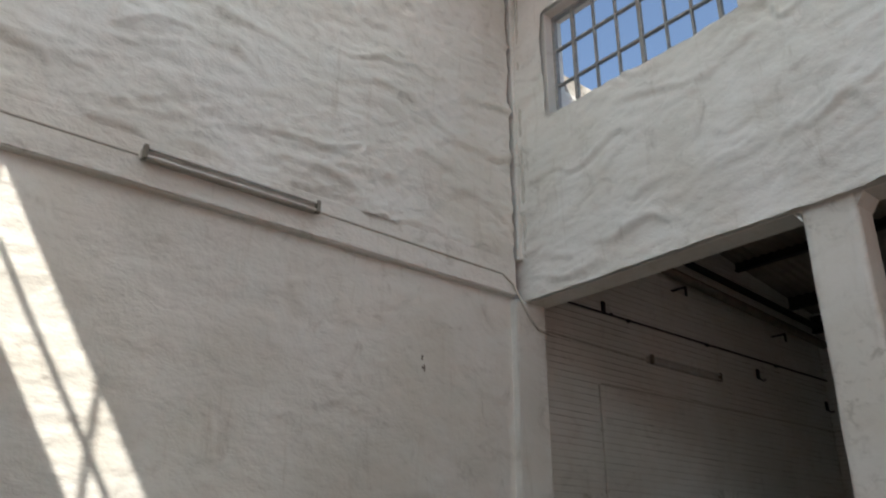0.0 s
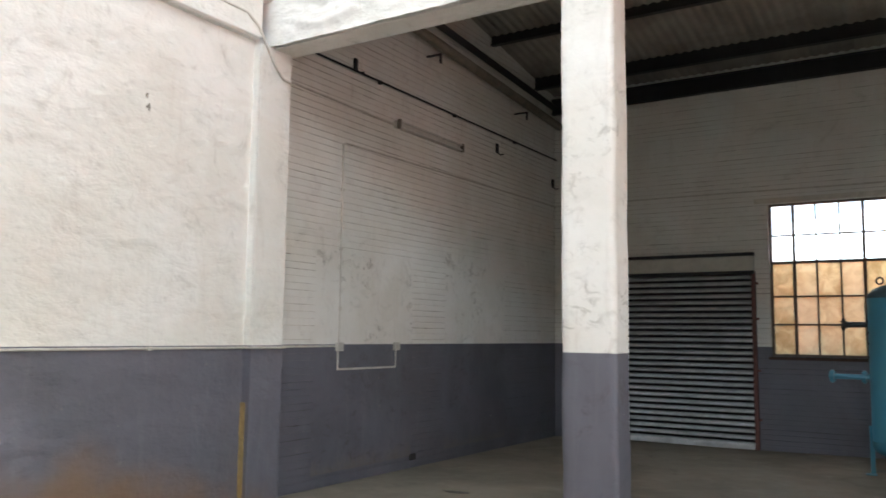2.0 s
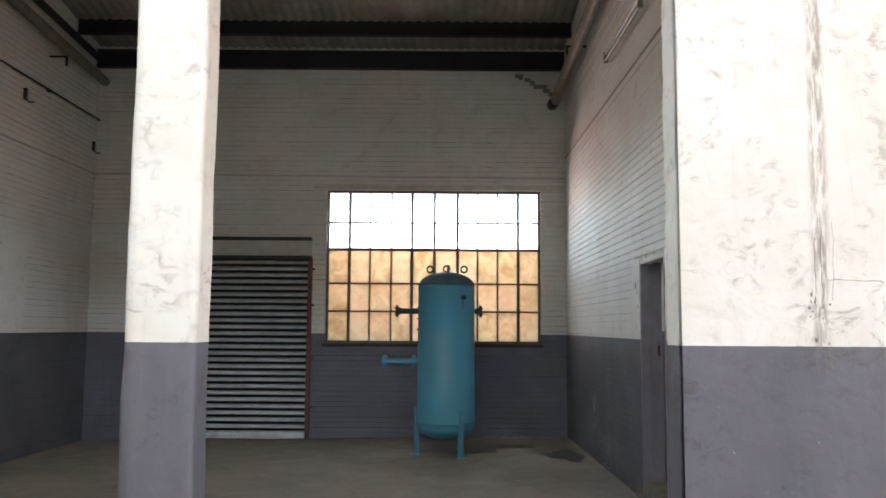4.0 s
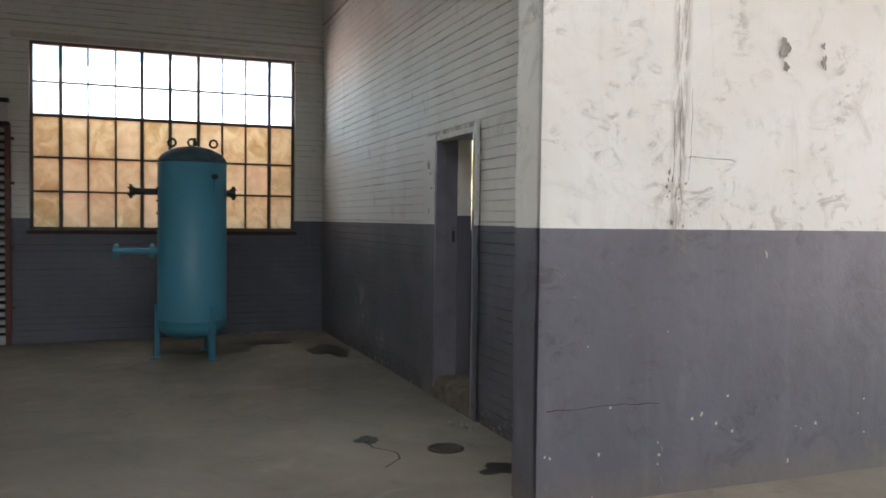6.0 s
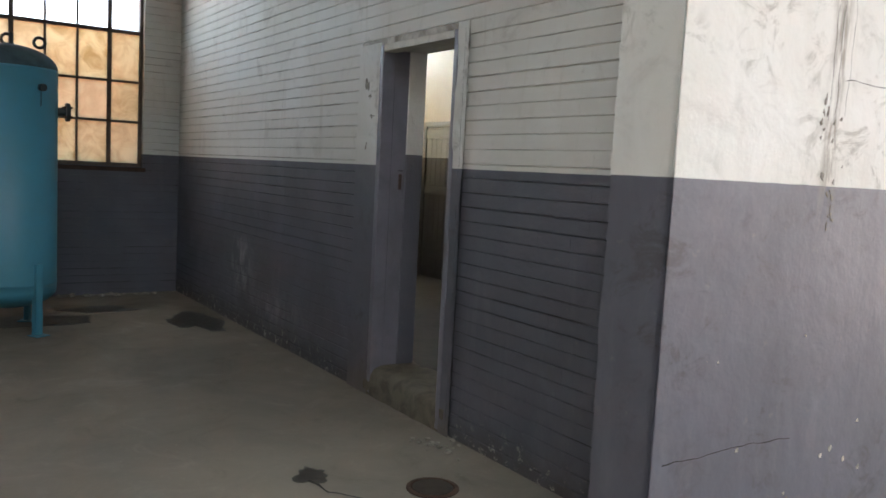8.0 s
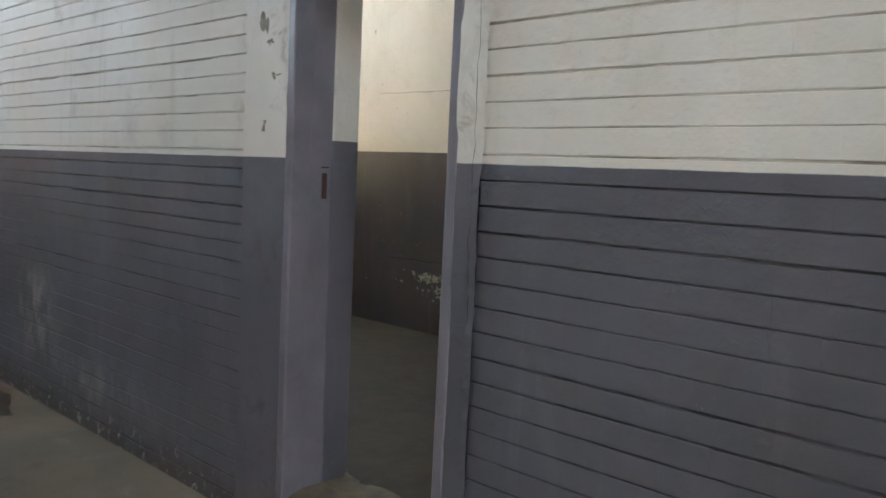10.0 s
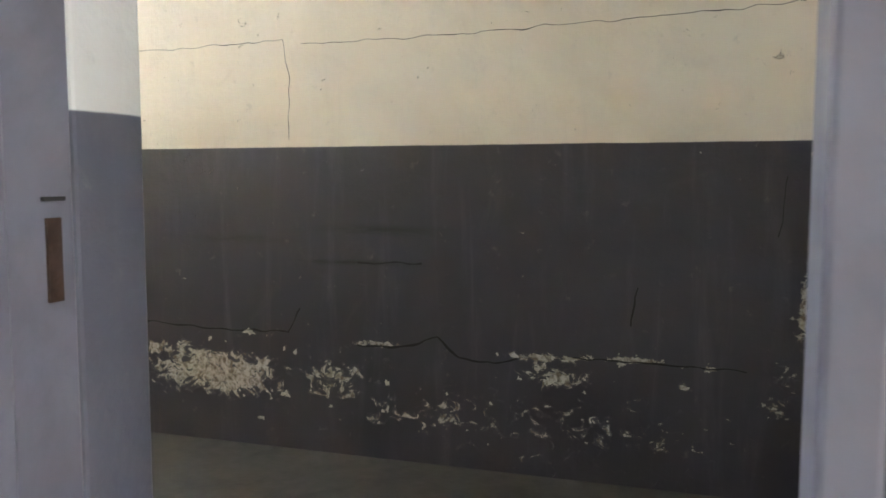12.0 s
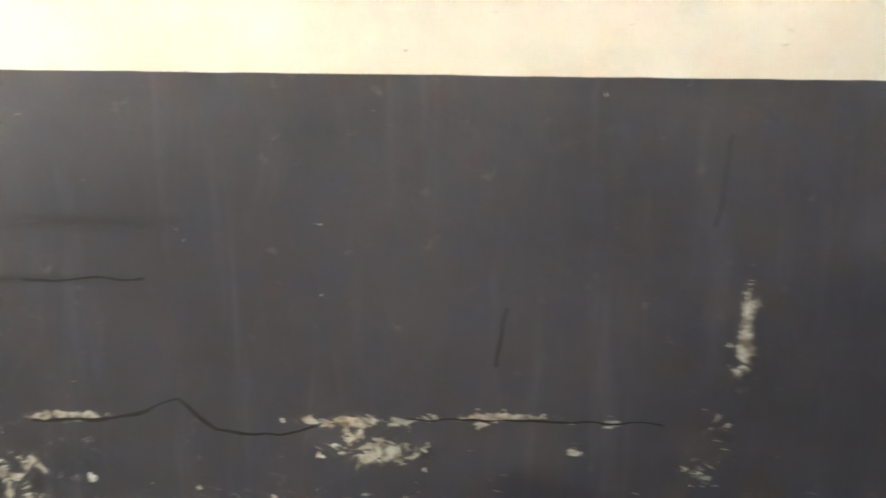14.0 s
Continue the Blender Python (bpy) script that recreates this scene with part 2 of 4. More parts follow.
CHROME = plain("worn_chrome", (0.62, 0.61, 0.58), 0.22, metal=1.0, vary=0.25, scale=14)
RUST = plain("rusty_iron", (0.07, 0.036, 0.022), 0.8, vary=0.5, scale=14, bump=0.5)
WHITE = plain("fixture_enamel", (0.52, 0.50, 0.45), 0.45, vary=0.25, scale=8)
TUBE = plain("unlit_tube", (0.62, 0.61, 0.57), 0.25, vary=0.15, scale=8)
OCHRE = plain("ochre_old_paint", (0.34, 0.24, 0.10), 0.75, vary=0.4, scale=8, bump=0.3)
PUDDLE = plain("oil_stain", (0.045, 0.038, 0.03), 0.45, vary=0.5, scale=9)
RUBBLE = plain("rubble", (0.33, 0.30, 0.25), 0.9, vary=0.5, scale=25, bump=0.6)
PLANK = painted("old_door_board", band=BAND2, cream=(0.46, 0.47, 0.46), grey=(0.06, 0.056, 0.063), bumps=((30, 0.1, (1, 1, 0.1)),))
PALE_STEEL = plain("weathered_grey_steel", (0.34, 0.34, 0.33), 0.6, vary=0.35, scale=14)
MUNTIN = plain("window_steel", (0.15, 0.12, 0.095), 0.6, vary=0.5, scale=14)
STEP = plain("worn_concrete_step", (0.16, 0.135, 0.10), 0.85, vary=0.5, scale=9, bump=0.8)


def concrete():
    n = Nodes("concrete_floor")
    big, mid, fine = n.noise(0.5, 6, 0.6, 0.8), n.noise(2.4, 7, 0.68, 1.0), n.noise(40, 4, 0.7)
    c = n.mix(n.ramp(big, 0.3, 0.7), (0.225, 0.193, 0.15), (0.15, 0.13, 0.102))
    c = n.mix(n.math("MULTIPLY", n.ramp(mid, 0.55, 0.8), 0.6), c, (0.10, 0.085, 0.065))
    c = n.mix(n.math("MULTIPLY", n.ramp(mid, 0.45, 0.2), 0.35), c, (0.33, 0.29, 0.23))
    c = n.mix(n.math("MULTIPLY", n.ramp(fine, 0.55, 0.8), 0.35), c, (0.30, 0.27, 0.22))
    n.bump(n.math("ADD", n.math("MULTIPLY", mid, 0.5), n.math("MULTIPLY", fine, 0.1)), 0.5, 0.012)
    return n.done(c, n.ramp(mid, 0.2, 0.8, 0.62, 0.85))


FLOOR = concrete()
# side room concrete, coloured far darker to carry the room's low shade
FLOOR_SHADED = plain("shaded_concrete", (0.036, 0.03, 0.022), 0.8, vary=0.45, scale=4, bump=0.4)
SOIL = plain("red_soil", (0.68, 0.24, 0.13), 0.95, vary=0.35, scale=0.6)


def clear_glass():
    n = Nodes("window_glass")
    n.bsdf.inputs["Transmission Weight"].default_value = 1.0
    n.bsdf.inputs["IOR"].default_value = 1.05
    return n.done((0.95, 0.97, 0.97), 0.02)


def amber_glass():
    """Old obscured glass under a film of amber grime: it lets light through, scattered."""
    n = Nodes("amber_glass")
    info = n.tree.nodes.new("ShaderNodeObjectInfo")
    blot = n.noise(5.5, 5, 0.65, 0.8)
    c = n.mix(n.ramp(blot, 0.35, 0.68), (0.74, 0.70, 0.51), (0.54, 0.46, 0.28))
    c = n.mix(n.ramp(info.outputs["Random"], 0.0, 1.0, 0.0, 0.55), c, (0.72, 0.66, 0.52))
    tr = n.tree.nodes.new("ShaderNodeBsdfTranslucent")
    n.link(c, tr.inputs[0])
    mx = n.tree.nodes.new("ShaderNodeMixShader")
    mx.inputs[0].default_value = 0.25
    n.done(c, 0.25)
    n.link(tr.outputs[0], mx.inputs[1])
    n.link(n.bsdf.outputs[0], mx.inputs[2])
    n.link(mx.outputs[0], n.tree.nodes["Material Output"].inputs[0])
    return n.mat


GLASS, AMBER = clear_glass(), amber_glass()

# ---------- building helpers ----------


def part(name, bm, material, parent=None, label="", smooth=False):
    me = bpy.data.meshes.new(name)
    bm.to_mesh(me)
    bm.free()
    me.materials.append(material)
    if smooth:
        me.polygons.foreach_set("use_smooth", [True] * len(me.polygons))
    ob = new(name, me)
    ob.parent = parent
    if label:
        tagged(ob, label)
    return ob


def thing(name, label, category, at=(0, 0, 0), group="", kind=""):
    ob = new(name)
    ob.empty_display_size = 0.1
    ob.matrix_world = Matrix.Translation(at)
    return tagged(ob, label, category, group, kind)


def box(lo, hi, bevel=0.0, bm=None):
    own = bmesh.new()
    m = Matrix.Translation([(a + b) / 2 for a, b in zip(lo, hi)]) @ Matrix.Diagonal([abs(b - a) for a, b in zip(lo, hi)] + [1])
    bmesh.ops.create_cube(own, size=1, matrix=m)
    if bevel:
        bmesh.ops.bevel(own, geom=own.edges[:], offset=bevel, segments=2, affect="EDGES", profile=0.5)
    return merge(bm, own)


def merge(bm, own):
    if bm is None:
        return own
    me = bpy.data.meshes.new("tmp")
    own.to_mesh(me)
    own.free()
    bm.from_mesh(me)
    bpy.data.meshes.remove(me)
    return bm


def rod(a, b, r, bm=None, n=12, r2=None):
    own = bmesh.new()
    a, b = Vector(a), Vector(b)
    m = Matrix.Translation((a + b) / 2) @ (b - a).to_track_quat("Z", "Y").to_matrix().to_4x4()
    bmesh.ops.create_cone(own, cap_ends=True, segments=n, radius1=r, radius2=r if r2 is None else r2, depth=(b - a).length, matrix=m)
    return merge(bm, own)


def run(points, r, bm=None, n=10):
    """A pipe through the points, with ball joints at the bends."""
    bm = bm or bmesh.new()
    for a, b in zip(points, points[1:]):
        rod(a, b, r, bm, n)
    for p in points[1:-1]:
        own = bmesh.new()
        bmesh.ops.create_uvsphere(own, u_segments=n, v_segments=6, radius=r, matrix=Matrix.Translation(p))
        merge(bm, own)
    return bm


def lathe(profile, n=40, at=(0, 0, 0)):
    bm = bmesh.new()
    rings = []
    for r, z in profile:
        rings.append([bm.verts.new((at[0] + r * math.cos(2 * math.pi * i / n), at[1] + r * math.sin(2 * math.pi * i / n), at[2] + z)) for i in range(n)])
    for p, q in zip(rings, rings[1:]):
        for i in range(n):
            bm.faces.new((p[i], p[(i + 1) % n], q[(i + 1) % n], q[i]))
    bm.faces.new(rings[0][::-1])
    bm.faces.new(rings[-1])
    return bm


def ring(at, r, tube, normal, bm=None, n=20, k=8):
    own = bmesh.new()
    q = Vector(normal).to_track_quat("Z", "Y").to_matrix().to_4x4()
    vs = [[own.verts.new(Matrix.Translation(at) @ q @ Vector(((r + tube * math.cos(2 * math.pi * j / k)) * math.cos(2 * math.pi * i / n),
          (r + tube * math.cos(2 * math.pi * j / k)) * math.sin(2 * math.pi * i / n), tube * math.sin(2 * math.pi * j / k)))) for j in range(k)] for i in range(n)]
    for i in range(n):
        for j in range(k):
            own.faces.new((vs[i][j], vs[(i + 1) % n][j], vs[(i + 1) % n][(j + 1) % k], vs[i][(j + 1) % k]))
    return merge(bm, own)


def slab(name, across, c0, c1, u0, u1, z0, z1, material, label, holes=(), parent=None):
    """A wall between c0 and c1 on the axis across, along the other axis from u0 to u1, with holes (u0, u1, z0, z1)."""
    us = sorted({u0, u1, *[v for h in holes for v in h[:2]]})
    zs = sorted({z0, z1, *[v for h in holes for v in h[2:]]})
    bm = bmesh.new()
    for ua, ub in zip(us, us[1:]):
        for za, zb in zip(zs, zs[1:]):
            um, zm = (ua + ub) / 2, (za + zb) / 2
            if any(h[0] < um < h[1] and h[2] < zm < h[3] for h in holes):
                continue
            box((c0, ua, za) if across == "x" else (ua, c0, za), (c1, ub, zb) if across == "x" else (ub, c1, zb), 0, bm)
    ob = part(name, bm, material, parent)
    return tagged(ob, label, "wall", kind="structure")


def relief(name, place, u0, u1, z0, z1, step, depth, material, parent, holes=(), label="", seed=0.0):
    """A plaster coat with lumps and sagging ripples, on a fine grid; place(u, z, d) gives the point d metres proud of the wall."""
    nu, nz = max(2, round((u1 - u0) / step)), max(2, round((z1 - z0) / step))
    verts, faces = [], []
    for j in range(nz + 1):
        for i in range(nu + 1):
            u, z = u0 + (u1 - u0) * i / nu, z0 + (z1 - z0) * j / nz
            p = Vector((u * 0.9 + z * 0.35 + seed, z * 2.0 - u * 0.5, seed))
            d = noise.fractal(p * 1.1, 1.0, 2.0, 4) * 0.45
            q = p + 0.25 * Vector((noise.noise(p * 0.8), noise.noise(p * 0.8 + Vector((9, 9, 9))), 0))
            w = 1 - abs(noise.noise(Vector((q.x * 1.7, q.y * 2.6, seed + 6))))
            w2 = 1 - abs(noise.noise(Vector((q.x * 3.6, q.y * 5.0, seed + 2))))
            gate = max(0.0, noise.noise(p * 0.7 + Vector((3, 1, 4))) + 0.45)
            ph = z * 2.3 + u * 0.22 + 0.9 * noise.noise(Vector((u * 0.8, z * 1.1, seed + 5))) + 0.4 * noise.noise(Vector((u * 2.6, z * 3.0, seed + 8)))
            saw = ph - math.floor(ph)
            lip = (1 - saw) ** 2 * min(1.0, saw * 14)
            ph = ph * 2.4 + 0.5 * noise.noise(Vector((u * 4.0, z * 5.0, seed + 1)))
            saw = ph - math.floor(ph)
            lip2 = (1 - saw) ** 2 * min(1.0, saw * 8)
            gate2 = max(0.0, noise.noise(Vector((u * 1.2, z * 2.0, seed + 3))) + 0.12)
            d += gate * (w ** 12 * 0.3 + w2 ** 10 * 0.25) + gate2 * (lip * 1.25 + lip2 * 0.6) + noise.noise(Vector((u * 7, z * 9, seed + 4))) * 0.12
            k = depth(z) if callable(depth) else depth
            verts.append(place(u, z, 0.006 + k * max(0.0, 0.5 + 0.6 * d)))
    for j in range(nz):
        for i in range(nu):
            u, z = u0 + (u1 - u0) * (i + 0.5) / nu, z0 + (z1 - z0) * (j + 0.5) / nz
            if any(h[0] < u < h[1] and h[2] < z < h[3] for h in holes):
                continue
            a = j * (nu + 1) + i
            faces.append((a, a + 1, a + nu + 2, a + nu + 1))
    me = bpy.data.meshes.new(name)
    me.from_pydata(verts, [], faces)
    me.materials.append(material)
    me.polygons.foreach_set("use_smooth", [True] * len(faces))
    ob = new(name, me)
    ob.parent = parent
    if label:
        tagged(ob, label)
    return ob


def fz(x, y):
    """Height of the gently falling concrete floor."""
    return -0.012 * max(0.0, -x) - 0.006 * max(0.0, y)


# ---------- floors, ground, roof ----------
XW, XWB, YB, YS, XE = -7.07, -7.33, 7.54, -7.12, 9.0
TOP = 9.4


def floor_sheet():
    xs = [-7.6 + 0.4 * i for i in range(43)]
    ys = [-7.9 + 0.4 * i for i in range(40)]
    bm = bmesh.new()
    g = [[bm.verts.new((x, y, fz(x, y))) for x in xs] for y in ys]
    for a, b in zip(g, g[1:]):
        for i in range(len(xs) - 1):
            if (xs[i] > 0.14 and a[0].co.y > 0.1):
                continue
            bm.faces.new((a[i], a[i + 1], b[i + 1], b[i]))
    return part("floor", bm, FLOOR)


floor = tagged(floor_sheet(), "worn stained grey-brown concrete warehouse floor", "floor", kind="structure")
bm = bmesh.new()
bmesh.ops.create_grid(bm, x_segments=30, y_segments=30, size=1500, matrix=Matrix.Translation((0, 0, -0.35)))
tagged(part("ground", bm, SOIL), "bare reddish soil yard outside the building", "ground", kind="structure")
tagged(part("floor_2", box((0.12, 0.3, -0.1), (3.1, YB, 0.163)), FLOOR_SHADED), "worn concrete floor of the side room, shade put in its colour", "floor", kind="structure")


def roof_z(y):
    return min(7.62 - 0.235 * y, 6.34)


def roof_back():
    """Corrugated sheets over the back bay, falling to the back wall."""
    bm = bmesh.new()
    n = 560
    rows = []
    for y in (0.2, 4.0, 7.9):
        rows.append([bm.verts.new((-7.6 + 8.0 * i / n, y, roof_z(y) + 0.16 + 0.011 * math.sin(i * 2 * math.pi / 10))) for i in range(n + 1)])
    for a, b in zip(rows, rows[1:]):
        for i in range(n):
            bm.faces.new((a[i], a[i + 1], b[i + 1], b[i]))
    return part("ceiling_back", bm, SHEET)


tagged(roof_back(), "dusty corrugated metal roof sheets seen from below", "ceiling", kind="structure")
tagged(part("ceiling_hall", box((-7.6, YS - 0.3, TOP), (XE + 0.3, 0.4, TOP + 0.15)), SHEET), "pale sheeted ceiling of the tall hall", "ceiling", kind="structure")
# opaque panel added out of view to go with the top fill lamp
tagged(part("rooflight", box((-6.4, -4.2, TOP - 0.05), (0.6, -1.8, TOP - 0.002), 0.01), FASCIA), "added unseen pale panel above the hall's top fill lamp", "rooflight", kind="structure")
tagged(part("ceiling_room", box((0.0, 0.0, 4.1), (3.2, YB + 0.3, 4.25)), SHEET), "plain pale ceiling of the side room", "ceiling", kind="structure")

for y in (7.42, 6.72, 5.14, 3.55, 1.95):
    z = roof_z(y) - 0.16 if y < 7 else 5.6
    bm = box((-7.32, y - 0.05, z), (-0.02, y + 0.05, z + 0.022))
    box((-7.32, y - 0.05, z + 0.258), (-0.02, y + 0.05, z + 0.28), 0, bm)
    box((-7.32, y - 0.008, z + 0.022), (-0.02, y + 0.008, z + 0.258), 0, bm)
    tagged(part("roof_beam", bm, STEEL_DARK), "dark steel roof beam under the sheets", "beam", "roof beams", "structure")
bm = bmesh.new()
for s in (-1, 1):
    a, b = Vector((-7.22, 0.3, roof_z(0.3) - 0.2)), Vector((-7.22, 7.4, roof_z(7.4) - 0.2))
    rod(a + Vector((0.03 * s, 0, 0)), b + Vector((0.03 * s, 0, 0)), 0.045, bm, 4)
tagged(part("rafter", bm, STEEL_DARK), "dark steel rafter beside the brick wall", "beam", kind="structure")

# ---------- walls ----------
west = slab("wall_west", "x", -7.75, XW, YS - 0.3, -0.2, -0.3, TOP, PLASTER, "rough plastered cream wall with grey dado")
relief("plaster_coat", lambda u, z, d: (XW + d, u, z), YS, -0.2, 4.9, TOP, 0.03, 0.12, PLASTER, west, seed=2.0)
relief("plaster_coat", lambda u, z, d: (XW + d, u, z), YS, -0.2, 0.0, 4.5, 0.035, 0.03, PLASTER, west, seed=7.0)
SOFFIT = 4.47
N_WIN = (-6.52, -4.02, 6.6, 8.1)
N_WIN2 = (-3.2, -0.7, 6.6, 8.1)
beam_holes = (N_WIN, N_WIN2)
beamw = slab("wall_beam", "y", 0.0, 0.3, -7.75, -0.455, SOFFIT, TOP, PLASTER, "rough plastered cream wall over the wide openings", beam_holes)
relief("plaster_coat", lambda u, z, d: (u, -d, z), XW, -0.455, SOFFIT, TOP, 0.03, 0.115, PLASTER, beamw, beam_holes, seed=11.0)
pier = slab("wall_pier", "y", 0.0, 0.26, -0.455, XE + 0.3, -0.2, TOP, SMOOTH, "thick patched plaster wall with grey dado",
            ((1.5, 4.0, 6.6, 8.1), (5.0, 7.5, 6.6, 8.1)))
relief("plaster_coat", lambda u, z, d: (u, -d, z), -0.455, 5.0, -0.02, 6.5, 0.04, lambda z: 0.003 + 0.03 * min(1.0, max(0.0, (z - 2.0) / 1.4)), SMOOTH, pier, seed=21.0)
relief("plaster_coat", lambda u, z, d: (-0.455 - d, u, z), 0.0, 0.26, -0.02, SOFFIT, 0.04, 0.016, SMOOTH, pier, seed=24.0)
south_holes = [(x, x + 5.6, 6.5, 7.9) for x in (-6.95, -0.95)]
slab("wall_south", "y", YS - 0.3, YS, -7.75, XE + 0.3, -0.3, TOP, PLASTER, "plain plastered wall closing the hall", south_holes)
# out of view; the wide opening is added to let in hall light
slab("wall_east", "x", XE, XE + 0.3, YS, 0.0, -0.3, TOP, PLASTER, "unseen plain plastered wall with an added opening for fill light", ((-6.8, -1.2, -0.3, 4.6),))

# pilaster at the west wall and the column
bm = bmesh.new()
pil = tagged(part("pilaster", box((-7.6, -0.2, -0.2), (-6.965, 0.24, SOFFIT), 0.012), PLASTER), "plastered pilaster in cream over grey paint", "pilaster", kind="structure")
relief("plaster_coat", lambda u, z, d: (u, -0.2 - d, z), XW, -6.965, 0.0, SOFFIT, 0.03, 0.02, PLASTER, pil, seed=31.0)
part("old_paint_strip", box((XW + 0.015, -0.232, 0.0), (-6.985, -0.222, 0.95), 0.003), OCHRE, pil, "ochre old paint showing")


def column():
    """A hand-plastered square column, slightly uneven."""
    x0, x1, y0, y1 = -3.845, -3.40, 0.0, 0.30
    r = 0.022
    outline = [(x0 + r, y0), (x1 - r, y0), (x1, y0 + r), (x1, y1 - r), (x1 - r, y1), (x0 + r, y1), (x0, y1 - r), (x0, y0 + r)]
    pts = []
    for (ax, ay), (bx, by) in zip(outline, outline[1:] + outline[:1]):
        k = 8 if math.hypot(bx - ax, by - ay) > 0.1 else 2
        pts += [(ax + (bx - ax) * i / k, ay + (by - ay) * i / k) for i in range(k)]
    bm = bmesh.new()
    rows, nz = [], 90
    for j in range(nz + 1):
        z = -0.1 + (SOFFIT + 0.1) * j / nz
        row = []
        for x, y in pts:
            d = 1 + 0.035 * noise.fractal(Vector((x * 3, y * 3, z * 1.6)), 1.0, 2.0, 4)
            cx, cy = (x0 + x1) / 2, (y0 + y1) / 2
            row.append(bm.verts.new((cx + (x - cx) * d, cy + (y - cy) * d, z)))
        rows.append(row)
    for a, b in zip(rows, rows[1:]):
        for i in range(len(pts)):
            bm.faces.new((a[i], a[(i + 1) % len(pts)], b[(i + 1) % len(pts)], b[i]))
    return part("column", bm, SMOOTH, smooth=True)


col = tagged(column(), "square plastered column, cream above grey paint", "column", kind="structure")
bm = bmesh.new()
for s, x in ((-1, -3.845), (1, -3.40)):
    vs = [bm.verts.new(p) for p in ((x, 0.01, SOFFIT), (x + 0.07 * s, 0.01, SOFFIT), (x, 0.01, SOFFIT - 0.1), (x, 0.29, SOFFIT), (x + 0.07 * s, 0.29, SOFFIT), (x, 0.29, SOFFIT - 0.1))]
    for f in ((0, 1, 2), (5, 4, 3), (1, 4, 5, 2), (0, 3, 4, 1), (0, 2, 5, 3)):
        bm.faces.new([vs[i] for i in f])
part("haunch", bm, SMOOTH, col)

# ledge on the west wall
bm = box((XW - 0.05, YS, 4.50), (XW + 0.09, -0.2, 4.93), 0.02)
box((XW - 0.05, YS, 4.93), (XW + 0.05, -0.2, 5.0), 0.02, bm)
ledge = tagged(part("ledge", bm, PLASTER), "projecting cream plaster ledge along the wall", "ledge", kind="structure")
relief("plaster_coat", lambda u, z, d: (XW + 0.088 + d, u, z), YS, -0.2, 4.52, 4.91, 0.045, 0.014, PLASTER, ledge, seed=41.0)

DOOR = (1.95, 2.83, 0.0, 2.24)
WIN = (-3.70, -0.39, 1.34, 3.71)
ROLL = (-6.55, -3.95, -0.3, 2.62)
WIN2 = (0.98, 2.84, 1.34, 3.71)
wall_l = slab("wall_west_back", "x", -7.75, XWB - 0.005, 0.24, YB + 0.35, -0.3, 8.2, JOINT, "painted brick wall, cream above a grey dado")
wall_n = slab("wall_north", "y", YB + 0.005, YB + 0.35, -7.75, 3.1, -0.3, 6.2, JOINT, "painted brick wall with steel window and roller door", (WIN, ROLL, WIN2))
wall_d = slab("wall_partition", "x", 0.005, 0.30, 0.26, YB, -0.2, 8.0, JOINT, "painted brick partition wall with a doorway", (DOOR,))
slab("wall_room_east", "x", 2.85, 3.1, 0.27, YB, -0.1, 4.2, PEELING, "plastered wall with cream paint over dark peeling dado")
wall_e = slab("wall_room_end", "y", 0.262, 0.375, 0.30, 2.85, -0.1, 4.2, JOINT2, "painted brick end wall of the side room")
slab("wall_room_side", "x", 0.30, 0.312, 0.375, YB, 0.17, 4.2, ROOM2, "plastered inner face of the partition wall", (DOOR,))
slab("wall_room_back", "y", YB, YB + 0.013, 0.312, 2.85, 0.17, 4.2, ROOM2, "plastered back wall of the side room", (WIN2,))

# ---------- things: the back bay ----------


def steel_window(name, xs, zs, y, amber_rows, label, heavy=(), steel=None):
    """A steel window of many panes: outer frame, bars, putty-set panes."""
    w = thing(name, label, "window", (xs[0], y, zs[0]), kind="structure")
    steel = steel or MUNTIN
    inv = Matrix.Translation((-xs[0], -y, -zs[0]))
    x0, x1, z0, z1 = xs[0], xs[-1], zs[0], zs[-1]
    bm = box((x0, y - 0.03, z0), (x0 + 0.035, y + 0.03, z1))
    box((x1 - 0.035, y - 0.03, z0), (x1, y + 0.03, z1), 0, bm)
    box((x0, y - 0.031, z0), (x1, y + 0.031, z0 + 0.04), 0, bm)
    box((x0, y - 0.031, z1 - 0.035), (x1, y + 0.031, z1), 0, bm)
    bm.transform(inv)
    part("window_frame", bm, steel, w)
    for i, x in enumerate(xs[1:-1], 1):
        t = 0.022 if i in heavy else 0.011
        bm = box((x - t, y - 0.022, z0), (x + t, y + 0.022, z1))
        bm.transform(inv)
        part("glazing_bar", bm, steel, w)
    for j, z in enumerate(zs[1:-1], 1):
        t = 0.02 if j == amber_rows else 0.012
        bm = box((x0, y - 0.024, z - t), (x1, y + 0.024, z + t))
        bm.transform(inv)
        part("glazing_bar", bm, steel, w)
    for i in range(len(xs) - 1):
        for j in range(len(zs) - 1):
            bm = box((xs[i] + 0.008, y - 0.002, zs[j] + 0.008), (xs[i + 1] - 0.008, y + 0.002, zs[j + 1] - 0.008))
            bm.transform(inv)
            p = part("pane", bm, AMBER if j < amber_rows else GLASS, w, "amber grimy obscured glass" if j < amber_rows else "clear glass")
            p.visible_shadow = j < amber_rows
    return w


ROWS = (1.34, 1.83, 2.26, 2.79, 3.21, 3.71)
steel_window("window_1", (-3.70, -3.35, -3.03, -2.70, -2.38, -2.03, -1.67, -1.36, -1.05, -0.73, -0.39), ROWS, YB + 0.10, 3,
             "large steel window, clear above, amber grimy panes below", (1, 4, 5, 6, 9))
